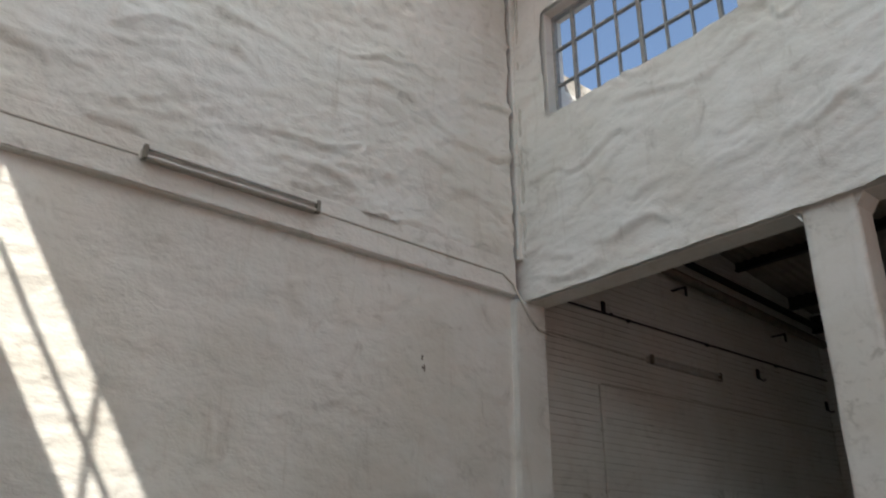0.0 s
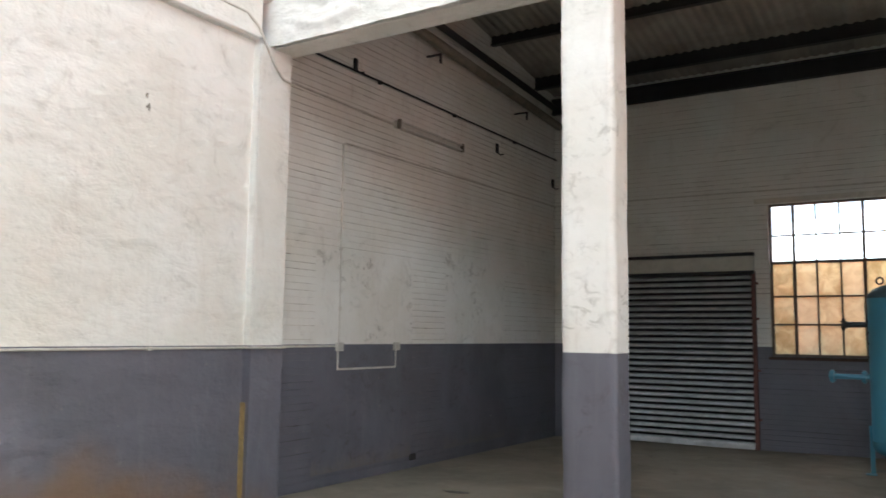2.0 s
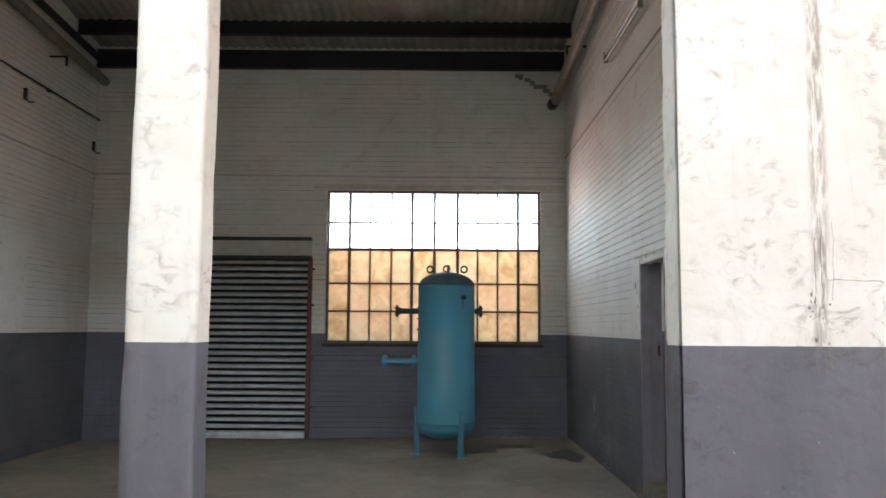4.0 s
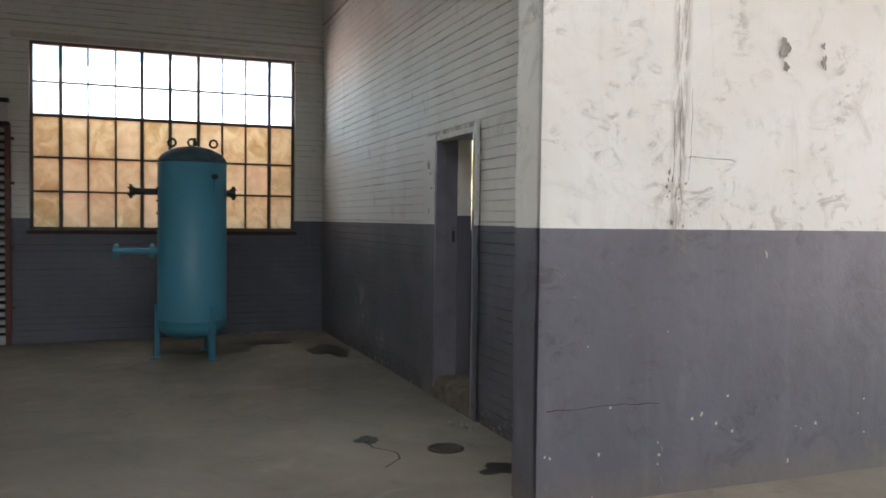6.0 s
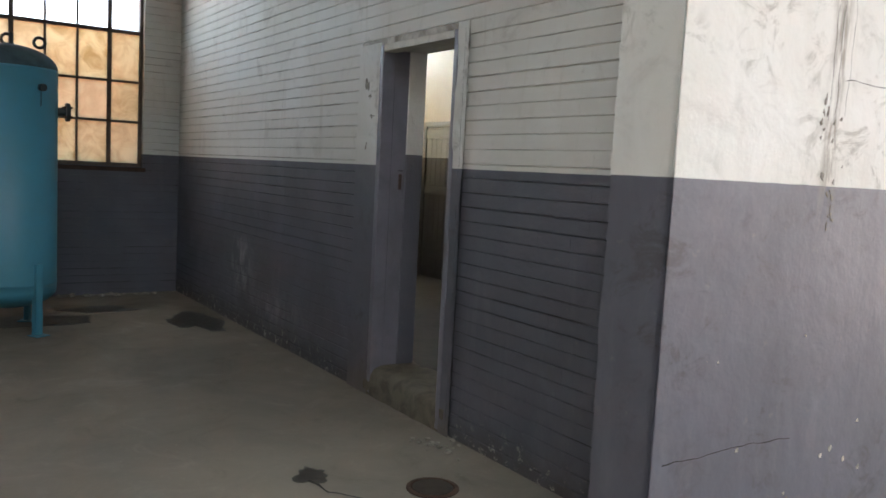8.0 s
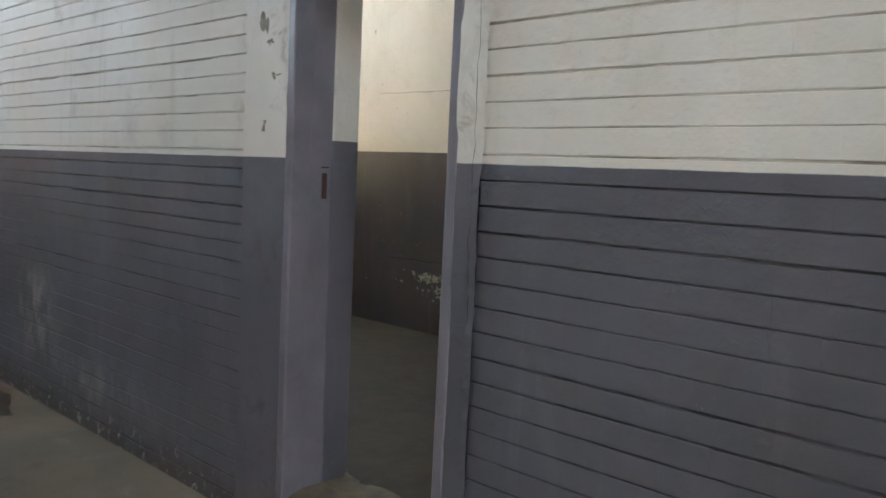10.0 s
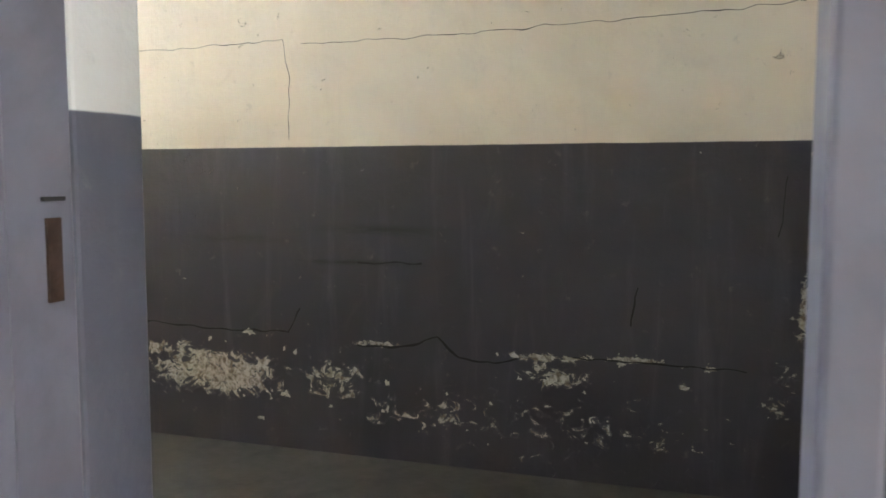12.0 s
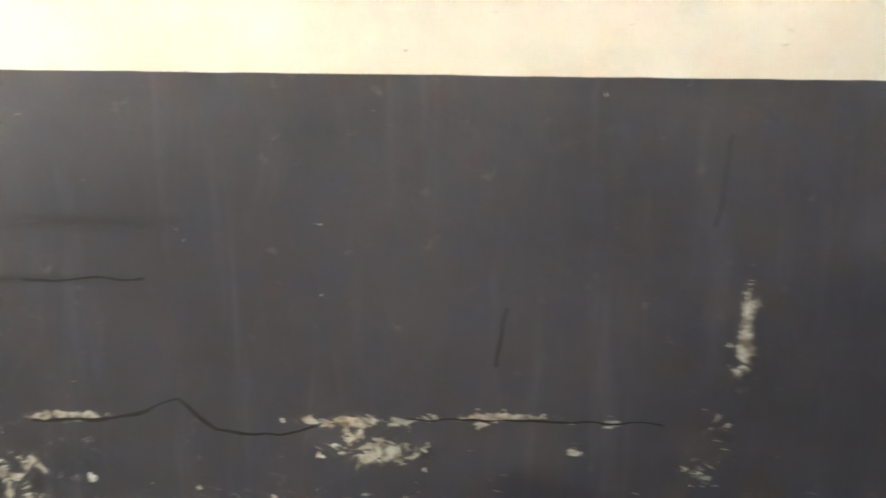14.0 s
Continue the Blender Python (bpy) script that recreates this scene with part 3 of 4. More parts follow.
steel_window("window_2", (0.98, 1.29, 1.60, 1.91, 2.22, 2.53, 2.84), ROWS, YB + 0.14, 3, "steel window of the side room, grimy lower panes", (2, 4))
CL = (6.6, 7.1, 7.6, 8.1)
steel_window("window_3", [N_WIN[0] + 0.3125 * i for i in range(9)], CL, 0.16, 0, "high steel window with many clear panes", (1, 4, 7), PALE_STEEL)
steel_window("window_4", [N_WIN2[0] + 0.3125 * i for i in range(9)], CL, 0.16, 0, "high steel window with many clear panes", (1, 4, 7), PALE_STEEL)
for k, h in enumerate(south_holes):
    steel_window(f"window_{k + 5}", [h[0] + 1.12 * i for i in range(6)], (6.5, 7.2, 7.9), YS - 0.15, 0, "high steel window with large clear panes")
bm = box((-3.74, YB - 0.02, 1.29), (-0.36, YB + 0.12, 1.335), 0.006)
tagged(part("window_sill", bm, RUST), "dark worn sill under the steel window", "sill", kind="structure")
bm = box((-3.9, YB - 0.012, 3.72), (-0.02, YB + 0.05, 3.80), 0.006)
tagged(part("lintel", bm, TRIM), "painted lintel course over the window", "lintel", kind="structure")


def roller_door():
    x0, x1 = ROLL[0], ROLL[1]
    t = thing("roller_door", "closed galvanised roller shutter door in red-brown guides", "roller door", (x0, YB, -0.1))
    inv = Matrix.Translation((-x0, -YB, 0.1))
    # slats leave open gaps, so the dark sheet behind draws their shadow lines
    prof = [(0.03, 0.042), (-0.03, 0.044), (-0.044, 0.05), (-0.046, 0.06), (-0.036, 0.078), (-0.01, 0.092), (0.03, 0.1)]
    me = None
    z = -0.09
    while z < 2.55:
        if me is None:
            bm = bmesh.new()
            a = [bm.verts.new((0.02, 0.06 + p, q)) for p, q in prof]
            b = [bm.verts.new((x1 - x0 - 0.02, 0.06 + p, q)) for p, q in prof]
            for i in range(len(prof) - 1):
                bm.faces.new((a[i], b[i], b[i + 1], a[i + 1]))
            ob = part("slat", bm, CURTAIN, t)
            me = ob.data
        else:
            ob = new("slat", me)
            ob.parent = t
        ob.location = (0, 0, z + 0.1)
        z += 0.1
    for xa, xb in ((x0 - 0.02, x0 + 0.06), (x1 - 0.02, x1 + 0.045)):
        bm = box((xa, YB - 0.05, -0.1), (xb, YB + 0.03, 2.66), 0.006)
        bm.transform(inv)
        part("guide_rail", bm, REDIRON, t, "red-brown steel guide")
    bm = box((x0, YB + 0.01, -0.1), (x1, YB + 0.09, -0.03), 0.008)
    bm.transform(inv)
    part("bottom_rail", bm, CURTAIN, t)
    bm = box((x0 - 0.06, YB - 0.10, 2.67), (x1 + 0.03, YB + 0.013, 2.90), 0.006)
    bm.transform(inv)
    hood = part("hood", bm, FASCIA, t, "pale board over the roller")
    for za, zb, d in ((2.90, 2.955, 0.12), (2.615, 2.67, 0.08)):
        bm = box((x0 - 0.07, YB - d, za), (x1 + 0.035, YB + 0.013, zb), 0.004)
        bm.transform(inv)
        part("hood_edge", bm, STEEL_DARK, t)
    for z in (0.35, 1.1, 1.9, 2.45):
        bm = box((x1 + 0.045, YB - 0.045, z), (x1 + 0.085, YB + 0.0, z + 0.035), 0.004)
        bm.transform(inv)
        part("bracket", bm, REDIRON, t)
    # dark sheet added behind the slats as the shade between them
    bm = box((x0, YB + 0.15, -0.3), (x1, YB + 0.17, 2.62))
    bm.transform(inv)
    part("gap_shade_sheet", bm, STEEL_DARK, t)
    return t


roller_door()


def air_tank():
    cx, cy, g, r = -1.85, 5.85, fz(-1.85, 5.85), 0.375
    t = thing("pressure_tank", "tall teal steel pressure tank on angle legs before the window", "tank", (cx, cy, g))
    prof = [(0.02, 0.20)] + [(r * math.sin(a), 0.20 + 0.16 * (1 - math.cos(a))) for a in [math.pi / 2 * i / 8 for i in range(1, 9)]]
    prof += [(r, 0.41), (r + 0.004, 0.412), (r + 0.004, 0.43), (r, 0.432), (r, 2.16)]
    part("shell", lathe(prof + [(r + 0.003, 2.165), (r + 0.003, 2.185), (r, 2.19)], 56), TANK, t, smooth=True)
    top = [(r + 0.001, 2.188)] + [(r * math.cos(a), 2.19 + 0.19 * math.sin(a)) for a in [math.pi / 2 * i / 10 for i in range(1, 10)]] + [(0.01, 2.38)]
    part("dome", lathe(top, 56), TANK_TOP, t, "dusty dark domed top", smooth=True)
    for x, y in ((-0.22, 0.0), (0.23, -0.02), (0.0, 0.1)):
        bm = ring((x, y, 2.415 if abs(x) > 0.1 else 2.43), 0.042, 0.013, (0.3, 1, 0))
        part("lifting_eye", bm, TANK_DARK, t, smooth=True)
    part("top_fitting", rod((0.02, -0.05, 2.36), (0.02, -0.05, 2.47), 0.018), TANK_DARK, t)
    for ang in (-60, -172, 62):
        a = radians(ang)
        px, py = 0.40 * math.cos(a), 0.40 * math.sin(a)
        bm = box((-0.006, -0.03, 0.0), (0.006, 0.03, 0.60), 0.002)
        box((-0.05, -0.03, 0.0), (0.0, -0.02, 0.60), 0.002, bm)
        box((-0.06, -0.06, 0.0), (0.06, 0.06, 0.012), 0, bm)
        bm.transform(Matrix.Translation((px, py, 0)) @ Matrix.Rotation(a, 4, "Z"))
        part("leg", bm, TANK, t)
    for s, z, ln in ((-1, 1.86, 0.28), (1, 1.86, 0.08)):
        bm = rod((s * (r - 0.02), -0.02, z), (s * (r + ln), -0.02, z), 0.036, None, 16)
        nozzle = part("nozzle", bm, TANK_DARK, t, "dark pipe stub", smooth=False)
        bm = rod((s * (r + ln - 0.02), -0.02, z), (s * (r + ln + 0.012), -0.02, z), 0.078, None, 20)
        part("flange", bm, TANK_DARK, nozzle)
        for i in range(4):
            b = math.pi / 4 + math.pi / 2 * i
            y, zz = -0.02 + 0.055 * math.cos(b), z + 0.055 * math.sin(b)
            part("bolt", rod((s * (r + ln - 0.045), y, zz), (s * (r + ln + 0.03), y, zz), 0.009, None, 6), RUST, nozzle)
    z = 1.20
    low = part("outlet_pipe", rod((-r + 0.02, -0.05, z), (-0.84, -0.05, z), 0.034, None, 16), TANK, t)
    for x in (-0.43, -0.80):
        part("flange", rod((x - 0.018, -0.05, z), (x + 0.018, -0.05, z), 0.082, None, 20), TANK, low)
        for i in range(6):
            b = math.pi / 3 * i
            y, zz = -0.05 + 0.06 * math.cos(b), z + 0.06 * math.sin(b)
            part("bolt", rod((x - 0.035, y, zz), (x + 0.035, y, zz), 0.009, None, 6), TANK, low)
    a = radians(-56)
    d = Vector((math.cos(a), math.sin(a), 0))
    part("socket_boss", rod(d * (r - 0.01) + Vector((0, 0, 2.03)), d * (r + 0.035) + Vector((0, 0, 2.03)), 0.03, None, 14), TANK_DARK, t)
    part("run_mark", box((d.x * (r + 0.002) - 0.004, d.y * (r + 0.002) - 0.002, 1.88), (d.x * (r + 0.002) + 0.004, d.y * (r + 0.002) + 0.002, 2.0)), TANK_DARK, t)
    for zz in (1.9, 1.76, 1.62, 1.45):
        a = radians(-165)
        d = Vector((math.cos(a), math.sin(a), 0))
        part("stud", rod(d * (r - 0.01) + Vector((0, 0, zz)), d * (r + 0.025) + Vector((0, 0, zz)), 0.012, None, 8), TANK_DARK, t)
    return t


air_tank()

def crack(points, width, place, parent, name="crack"):
    """A thin open crack as a ribbon with an uneven edge."""
    pts = []
    for (a, b), (c, d) in zip(points, points[1:]):
        k = max(2, int(math.hypot(c - a, d - b) / 0.03))
        pts += [(a + (c - a) * i / k, b + (d - b) * i / k) for i in range(k)]
    pts.append(points[-1])
    pts = [(u + 0.012 * noise.noise(Vector((u * 14, v * 14, 2))), v + 0.014 * noise.noise(Vector((u * 14, v * 14, 8)))) for u, v in pts]
    bm = bmesh.new()
    rows = []
    for i, (u, v) in enumerate(pts):
        a, b = pts[max(0, i - 1)], pts[min(len(pts) - 1, i + 1)]
        l = math.hypot(b[0] - a[0], b[1] - a[1]) or 1
        nx, ny = -(b[1] - a[1]) / l, (b[0] - a[0]) / l
        w = width * (0.35 + 0.9 * abs(noise.noise(Vector((u * 9, v * 9, 5)))))
        rows.append([bm.verts.new(place(u + nx * w * s, v + ny * w * s, 0.002)) for s in (-1, 1)])
    for a, b in zip(rows, rows[1:]):
        bm.faces.new((a[0], a[1], b[1], b[0]))
    return part(name, bm, DARK, parent)


# the doorway: pressed steel frame, plaster margins, step, open leaf
FY0, FY1, FTOP = 1.945, 2.835, 2.245
fr = thing("door_frame", "grey painted steel door frame with a rusty strike slot", "door frame", (0, FY0, 0.17), kind="structure")
inv = Matrix.Translation((0, -FY0, -0.17))
for ya, yb, yc in ((FY1, FY1 - 0.045, FY1 - 0.032), (FY0, FY0 + 0.045, FY0 + 0.025)):
    bm = box((-0.018, min(ya, yb), 0.0), (0.075, max(ya, yb), FTOP), 0.006)
    box((0.075, min(ya, yc), 0.0), (0.185, max(ya, yc), FTOP), 0.004, bm)
    bm.transform(inv)
    part("jamb", bm, FRAME, fr)
bm = box((-0.018, FY0 + 0.045, FTOP - 0.045), (0.075, FY1 - 0.045, FTOP), 0.006)
box((0.075, FY0 + 0.025, FTOP - 0.025), (0.185, FY1 - 0.032, FTOP), 0.004, bm)
bm.transform(inv)
part("head", bm, TRIM, fr, "pale painted frame head")
bm = box((0.138, FY1 - 0.036, 1.335), (0.160, FY1 - 0.031, 1.435))
bm.transform(inv)
part("strike_slot", bm, RUST, fr, "rusty lock strike")
bm = box((0.133, FY1 - 0.036, 1.455), (0.168, FY1 - 0.031, 1.46))
bm.transform(inv)
part("strike_mark", bm, DARK, fr)
for z in (0.5, 1.2, 1.95):
    bm = rod((0.155, FY0 + 0.02, z), (0.155, FY0 + 0.02, z + 0.09), 0.011)
    bm.transform(inv)
    part("hinge", bm, FRAME, fr)
for ya, yb, za, zb, label in ((2.828, 3.12, -0.05, 2.26, "smooth plaster margin beside the frame"), (1.852, 1.952, -0.02, 2.28, "thin plaster margin with broken edge")):
    ob = relief("door_margin", lambda u, z, d: (-d, u, z), ya, yb, za, zb, 0.03, 0.016, SMOOTH, None, seed=ya * 9)
    tagged(ob, label, "door margin", kind="structure")
ragged = relief("ragged_edge", lambda u, z, d: (0.004 - d, u, z), 1.842, 1.868, 0.0, 2.25, 0.008, 0.034, SMOOTH, wall_d, seed=51.0)
tagged(ragged, "broken plaster edge")
crack([(1.872, 0.02), (1.868, 0.8), (1.874, 1.5), (1.870, 2.24)], 0.0018, lambda u, v, d: (-0.021 - d, u, v), wall_d)
bm = box((0.185, 2.80, 0.17), (0.315, 2.90, 2.27), 0.006)
tagged(part("reveal", bm, REVEAL), "plastered inner reveal of the doorway", "reveal", kind="structure")
bm = box((0.185, 1.90, 0.17), (0.315, 1.94, 2.27), 0.006)
tagged(part("reveal_2", bm, REVEAL), "plastered inner reveal of the doorway", "reveal", kind="structure")
bm = box((0.185, 1.90, 2.225), (0.315, 2.90, 2.27), 0.004)
tagged(part("reveal_3", bm, REVEAL), "plastered inner head of the doorway", "reveal", kind="structure")


def step():
    bm = bmesh.new()
    n = 26
    rows = []
    prof = [(-0.015, -0.04), (-0.012, 0.05), (-0.012, 0.12), (0.01, 0.155), (0.06, 0.168), (0.2, 0.17), (0.33, 0.17)]
    for i in range(n + 1):
        y = 1.90 + (2.87 - 1.90) * i / n
        rows.append([bm.verts.new((x + 0.022 * noise.noise(Vector((y * 6, z * 9, 1))), y, z + 0.016 * noise.noise(Vector((y * 5, x * 9, 7))))) for x, z in prof])
    for a, b in zip(rows, rows[1:]):
        for i in range(len(prof) - 1):
            bm.faces.new((a[i], a[i + 1], b[i + 1], b[i]))
    return part("door_step", bm, STEP, smooth=True)


tagged(step(), "chipped worn concrete step in the doorway", "step", kind="structure")


def door_leaf():
    t = thing("door_1", "open grey flush door with chrome lever and hanging keys", "door", (0.155, FY0 + 0.02, 0.19), kind="structure")
    t.matrix_world = Matrix.Translation((0.2, FY0 - 0.008, 0.19)) @ Matrix.Rotation(radians(-8.5), 4, "Z")
    w, h, d = 0.81, 2.0, 0.04
    part("leaf", box((0, -d, 0), (w, 0, h), 0.003), FRAME, t)
    for xa, xb in ((0.07, 0.08), (0.11, 0.125), (w - 0.125, w - 0.11), (w - 0.08, w - 0.07)):
        part("moulding", box((xa, -0.002, 0.08), (xb, 0.008, h - 0.08), 0.003), FRAME, t)
    x = w - 0.045
    z = 1.29
    plate = part("lock_plate", box((x - 0.016, 0.0, z - 0.105), (x + 0.016, 0.006, z + 0.105), 0.003), CHROME, t, "chrome lock plate")
    bm = run([(x, 0.0, z + 0.04), (x, 0.05, z + 0.04), (x - 0.03, 0.06, z + 0.042), (x - 0.115, 0.055, z + 0.036)], 0.009)
    part("lever", bm, CHROME, plate, smooth=True)
    bm = run([(x, -d, z + 0.04), (x, -d - 0.05, z + 0.04), (x - 0.11, -d - 0.055, z + 0.04)], 0.009)
    part("lever", bm, CHROME, plate, smooth=True)
    bm = rod((x, 0.0, z - 0.045), (x, 0.035, z - 0.045), 0.004)
    ring((x, 0.045, z - 0.052), 0.014, 0.002, (1, 0.2, 0), bm)
    part("key", bm, CHROME, plate)
    for k, (dx, ln) in enumerate(((0.004, 0.06), (-0.006, 0.05))):
        bm = box((x + dx - 0.005, 0.042 + 0.006 * k, z - 0.068 - ln), (x + dx + 0.005, 0.046 + 0.006 * k, z - 0.066), 0.001)
        part("key", bm, CHROME, plate)
    for zz in (z + 0.09, z - 0.09):
        part("screw", rod((x, 0.005, zz), (x, 0.009, zz), 0.005, None, 8), RUST, plate)
    return t


door_leaf()


def plank_door():
    t = thing("door_2", "closed old boarded door in the side room wall", "door", (2.85, 6.09, 0.163), kind="structure")
    for ya, yb in ((0.0, 0.06), (0.74, 0.80)):
        part("jamb", box((-0.03, ya, 0), (0.0, yb, 1.90), 0.004), PLANK, t)
    part("head", box((-0.03, 0.06, 1.84), (0.0, 0.74, 1.90), 0.004), PLANK, t)
    for i in range(6):
        part("plank", box((-0.014, 0.062 + 0.113 * i, 0.01), (-0.001, 0.171 + 0.113 * i, 1.838), 0.003), PLANK, t)
    for z in (0.25, 1.02, 1.70):
        part("rail", box((-0.026, 0.065, z), (-0.0145, 0.735, z + 0.11), 0.003), PLANK, t)
    return t


plank_door()

# fluorescent battens


def batten(at, along, out, length, label):
    """A bare twin-tube batten; along and out are unit vectors."""
    m = Matrix((Vector(along), Vector(out), Vector((0, 0, 1)))).transposed().to_4x4()
    t = thing("light_fixture", label, "light fixture", at)
    t.matrix_world = Matrix.Translation(at) @ m
    part("body", box((0, 0.0, -0.045), (length, 0.06, 0.045), 0.006), WHITE, t)
    for z in (-0.035, 0.035):
        part("tube", rod((0.03, 0.085, z), (length - 0.03, 0.085, z), 0.014), TUBE, t, "unlit dusty tube")
    for x in (0.0, length - 0.035):
        part("lamp_holder", box((x, 0.055, -0.06), (x + 0.035, 0.105, 0.06), 0.004), DIRTY_PIPE, t)
    return t


batten((XW + 0.10, -4.39, 4.76), (0, 1, 0), (1, 0, 0), 1.62, "dusty unlit twin-tube batten on the plaster ledge")
batten((XWB + 0.005, 2.54, 4.32), (0, 1, 0), (1, 0, 0), 1.62, "dusty unlit twin-tube batten on the brick wall")
batten((-0.005, 3.95, 4.62), (0, -1, 0), (-1, 0, 0), 1.62, "unlit twin-tube batten high on the partition wall")


def conduit(name, points, r, material, label, saddles=()):
    t = thing(name, label, "conduit", points[0])
    inv = Matrix.Translation(-Vector(points[0]))
    bm = run([Vector(p) for p in points], r)
    bm.transform(inv)
    part("tube", bm, material, t, smooth=False)
    for p in saddles:
        bm = box([c - r * 1.6 for c in p], [c + r * 1.6 for c in p], 0.003)
        bm.transform(inv)
        part("saddle", bm, material, t)
    return t


X = XWB + 0.012
conduit("conduit", [(XW + 0.03, YS, 1.462), (XW + 0.03, -0.215, 1.465), (-6.945, -0.23, 1.465), (-6.945, 0.255, 1.465), (X, 0.27, 1.465), (X, 1.5, 1.466)], 0.011, CONDUIT,
        "painted conduit along the dado line", [(XW + 0.03, y, 1.463) for y in (-6.5, -5.2, -3.9, -2.6, -1.3)])
conduit("conduit", [(X, 1.53, 1.5), (X, 1.53, 3.84), (X, 1.58, 3.87), (X, 7.5, 3.94), (XWB + 0.05, YB - 0.03, 3.94), (-0.02, YB - 0.03, 3.90)], 0.012, CONDUIT,
        "painted conduit rising from a socket and along the walls", [(X, 1.53, z) for z in (1.9, 2.6, 3.3)])
conduit("conduit", [(X, 1.52, 1.43), (X, 1.52, 1.20), (X, 2.66, 1.20), (X, 2.66, 1.43)], 0.013, CONDUIT, "painted conduit loop joining two sockets")
conduit("conduit", [(XW + 0.10, -2.8, 4.76), (XW + 0.10, -0.4, 4.72), (-6.95, -0.26, 4.62), (-6.95, -0.03, 4.30), (-6.945, 0.1, 4.18), (-6.945, 0.255, 4.16), (X, 0.29, 4.30), (X, 0.7, 4.35), (X, 2.54, 4.32)],
        0.013, CONDUIT, "painted conduit bending round the pilaster")
conduit("conduit", [(XW + 0.10, YS, 4.76), (XW + 0.10, -4.4, 4.76)], 0.014, CONDUIT, "painted conduit on the ledge")
conduit("cable", [(XWB + 0.05, 0.3, 4.78), (XWB + 0.05, 7.5, 4.78)], 0.014, STEEL_DARK, "dark cable run along the brick wall", [(XWB + 0.03, y, 4.78) for y in (2.2, 4.0, 5.9)])
conduit("drain_pipe", [(XWB + 0.16, 0.4, 5.82), (XWB + 0.16, 7.4, 5.36)], 0.07, DIRTY_PIPE, "dusty pipe along the top of the wall", [])
conduit("drain_pipe", [(-0.17, 0.4, 5.60), (-0.17, 6.9, 5.16), (-0.17, 7.3, 5.08)], 0.075, DIRTY_PIPE, "dusty pipe along the partition wall", [])
for y, z in ((5.95, 5.42), (3.3, 5.6)):
    t = thing("pipe_bracket", "black steel bracket holding the pipe", "bracket", (XWB, y, z - 0.16))
    part("arm", box((0, -0.02, 0.0), (0.24, 0.02, 0.02), 0.003), STEEL_DARK, t)
    part("hook", box((0.22, -0.02, -0.12), (0.24, 0.02, 0.02), 0.003), STEEL_DARK, t)
t = thing("pipe_bracket", "black steel bracket holding the pipe", "bracket", (0, 5.6, 5.33))
part("arm", box((-0.27, -0.02, 0.0), (-0.002, 0.02, 0.02), 0.003), STEEL_DARK, t)
part("hook", box((-0.27, -0.02, -0.1), (-0.25, 0.02, 0.02), 0.003), STEEL_DARK, t)
for y, z in ((1.72, 4.86), (5.33, 4.55), (7.42, 4.33)):
    t = thing("wall_hook", "small black iron hook plate on the brick", "hook", (XWB, y, z))
    part("plate", box((0.001, -0.03, -0.06), (0.03, 0.03, 0.09), 0.004), STEEL_DARK, t)
    part("hook", run([Vector((0.02, 0, -0.05)), Vector((0.06, 0.03, -0.09)), Vector((0.09, 0.08, -0.07))], 0.01), STEEL_DARK, t)
t = thing("pipe_end", "broken pipe stub at the wall corner", "pipe", (-0.2, YB, 5.08))
part("stub", rod((0, 0.02, 0), (0, -0.2, -0.02), 0.085), STEEL_DARK, t)

for y in (1.53, 2.66):
    t = thing("wall_socket", "pale surface-mounted socket box on the dado line", "socket", (XWB, y, 1.46), "wall sockets")
    part("box", box((0.002, -0.055, -0.05), (0.05, 0.055, 0.05), 0.006), CONDUIT, t)
    part("faceplate", box((0.05, -0.045, -0.04), (0.056, 0.045, 0.04), 0.003), WHITE, t)
# smooth rendered panels on the brick
for ya, yb, zt in ((1.10, 3.03, 2.57), (3.83, 5.60, 2.76)):
    ob = relief("rendered_panel", lambda u, z, d: (XWB + 0.004 + d, u, z), ya, yb, 0.05, zt, 0.06, 0.008, SMOOTH, None, seed=ya)
    tagged(ob, "smooth rendered patch over the painted brick", "wall panel", kind="structure")
t = thing("wall_vent", "small dark hole at the foot of the wall", "vent", (XWB, 3.08, 0.02))
part("opening", box((0.004, -0.07, -0.03), (0.02, 0.07, 0.05), 0.004), DARK, t)
# down pipe in the hall corner
bm = box((XW - 0.02, -0.13, 4.95), (XW + 0.10, -0.0, TOP), 0.02)
dp = tagged(part("corner_duct", bm, PLASTER), "boxed plaster duct in the hall corner", "duct", kind="structure")
conduit("conduit", [(XW + 0.14, -0.06, 4.98), (XW + 0.14, -0.06, TOP - 0.05)], 0.02, CONDUIT, "painted pipe up the hall corner")


def blob(cx, cy, rx, ry, n=22, seed=0.0, rough=0.35):
    """Points of an uneven closed outline."""
    out = []
    for i in range(n):
        a = 2 * math.pi * i / n
        k = 1 + rough * 2 * noise.noise(Vector((math.cos(a) * 1.3 + seed, math.sin(a) * 1.3, seed * 1.7)))
        k += rough * 0.7 * noise.noise(Vector((math.cos(a) * 4 + seed, math.sin(a) * 4, seed)))
        out.append((cx + rx * k * math.cos(a), cy + ry * k * math.sin(a)))
    return out


def patch(name, outline, place, thick, material, parent=None, label=""):
    bm = bmesh.new()
    top = [bm.verts.new(place(u, v, thick)) for u, v in outline]
    low = [bm.verts.new(place(u, v, 0.0)) for u, v in outline]
    bm.faces.new(top)
    for i in range(len(top)):
        j = (i + 1) % len(top)
        bm.faces.new((low[i], low[j], top[j], top[i]))
    bmesh.ops.recalc_face_normals(bm, faces=bm.faces[:])
    return part(name, bm, material, parent, label)


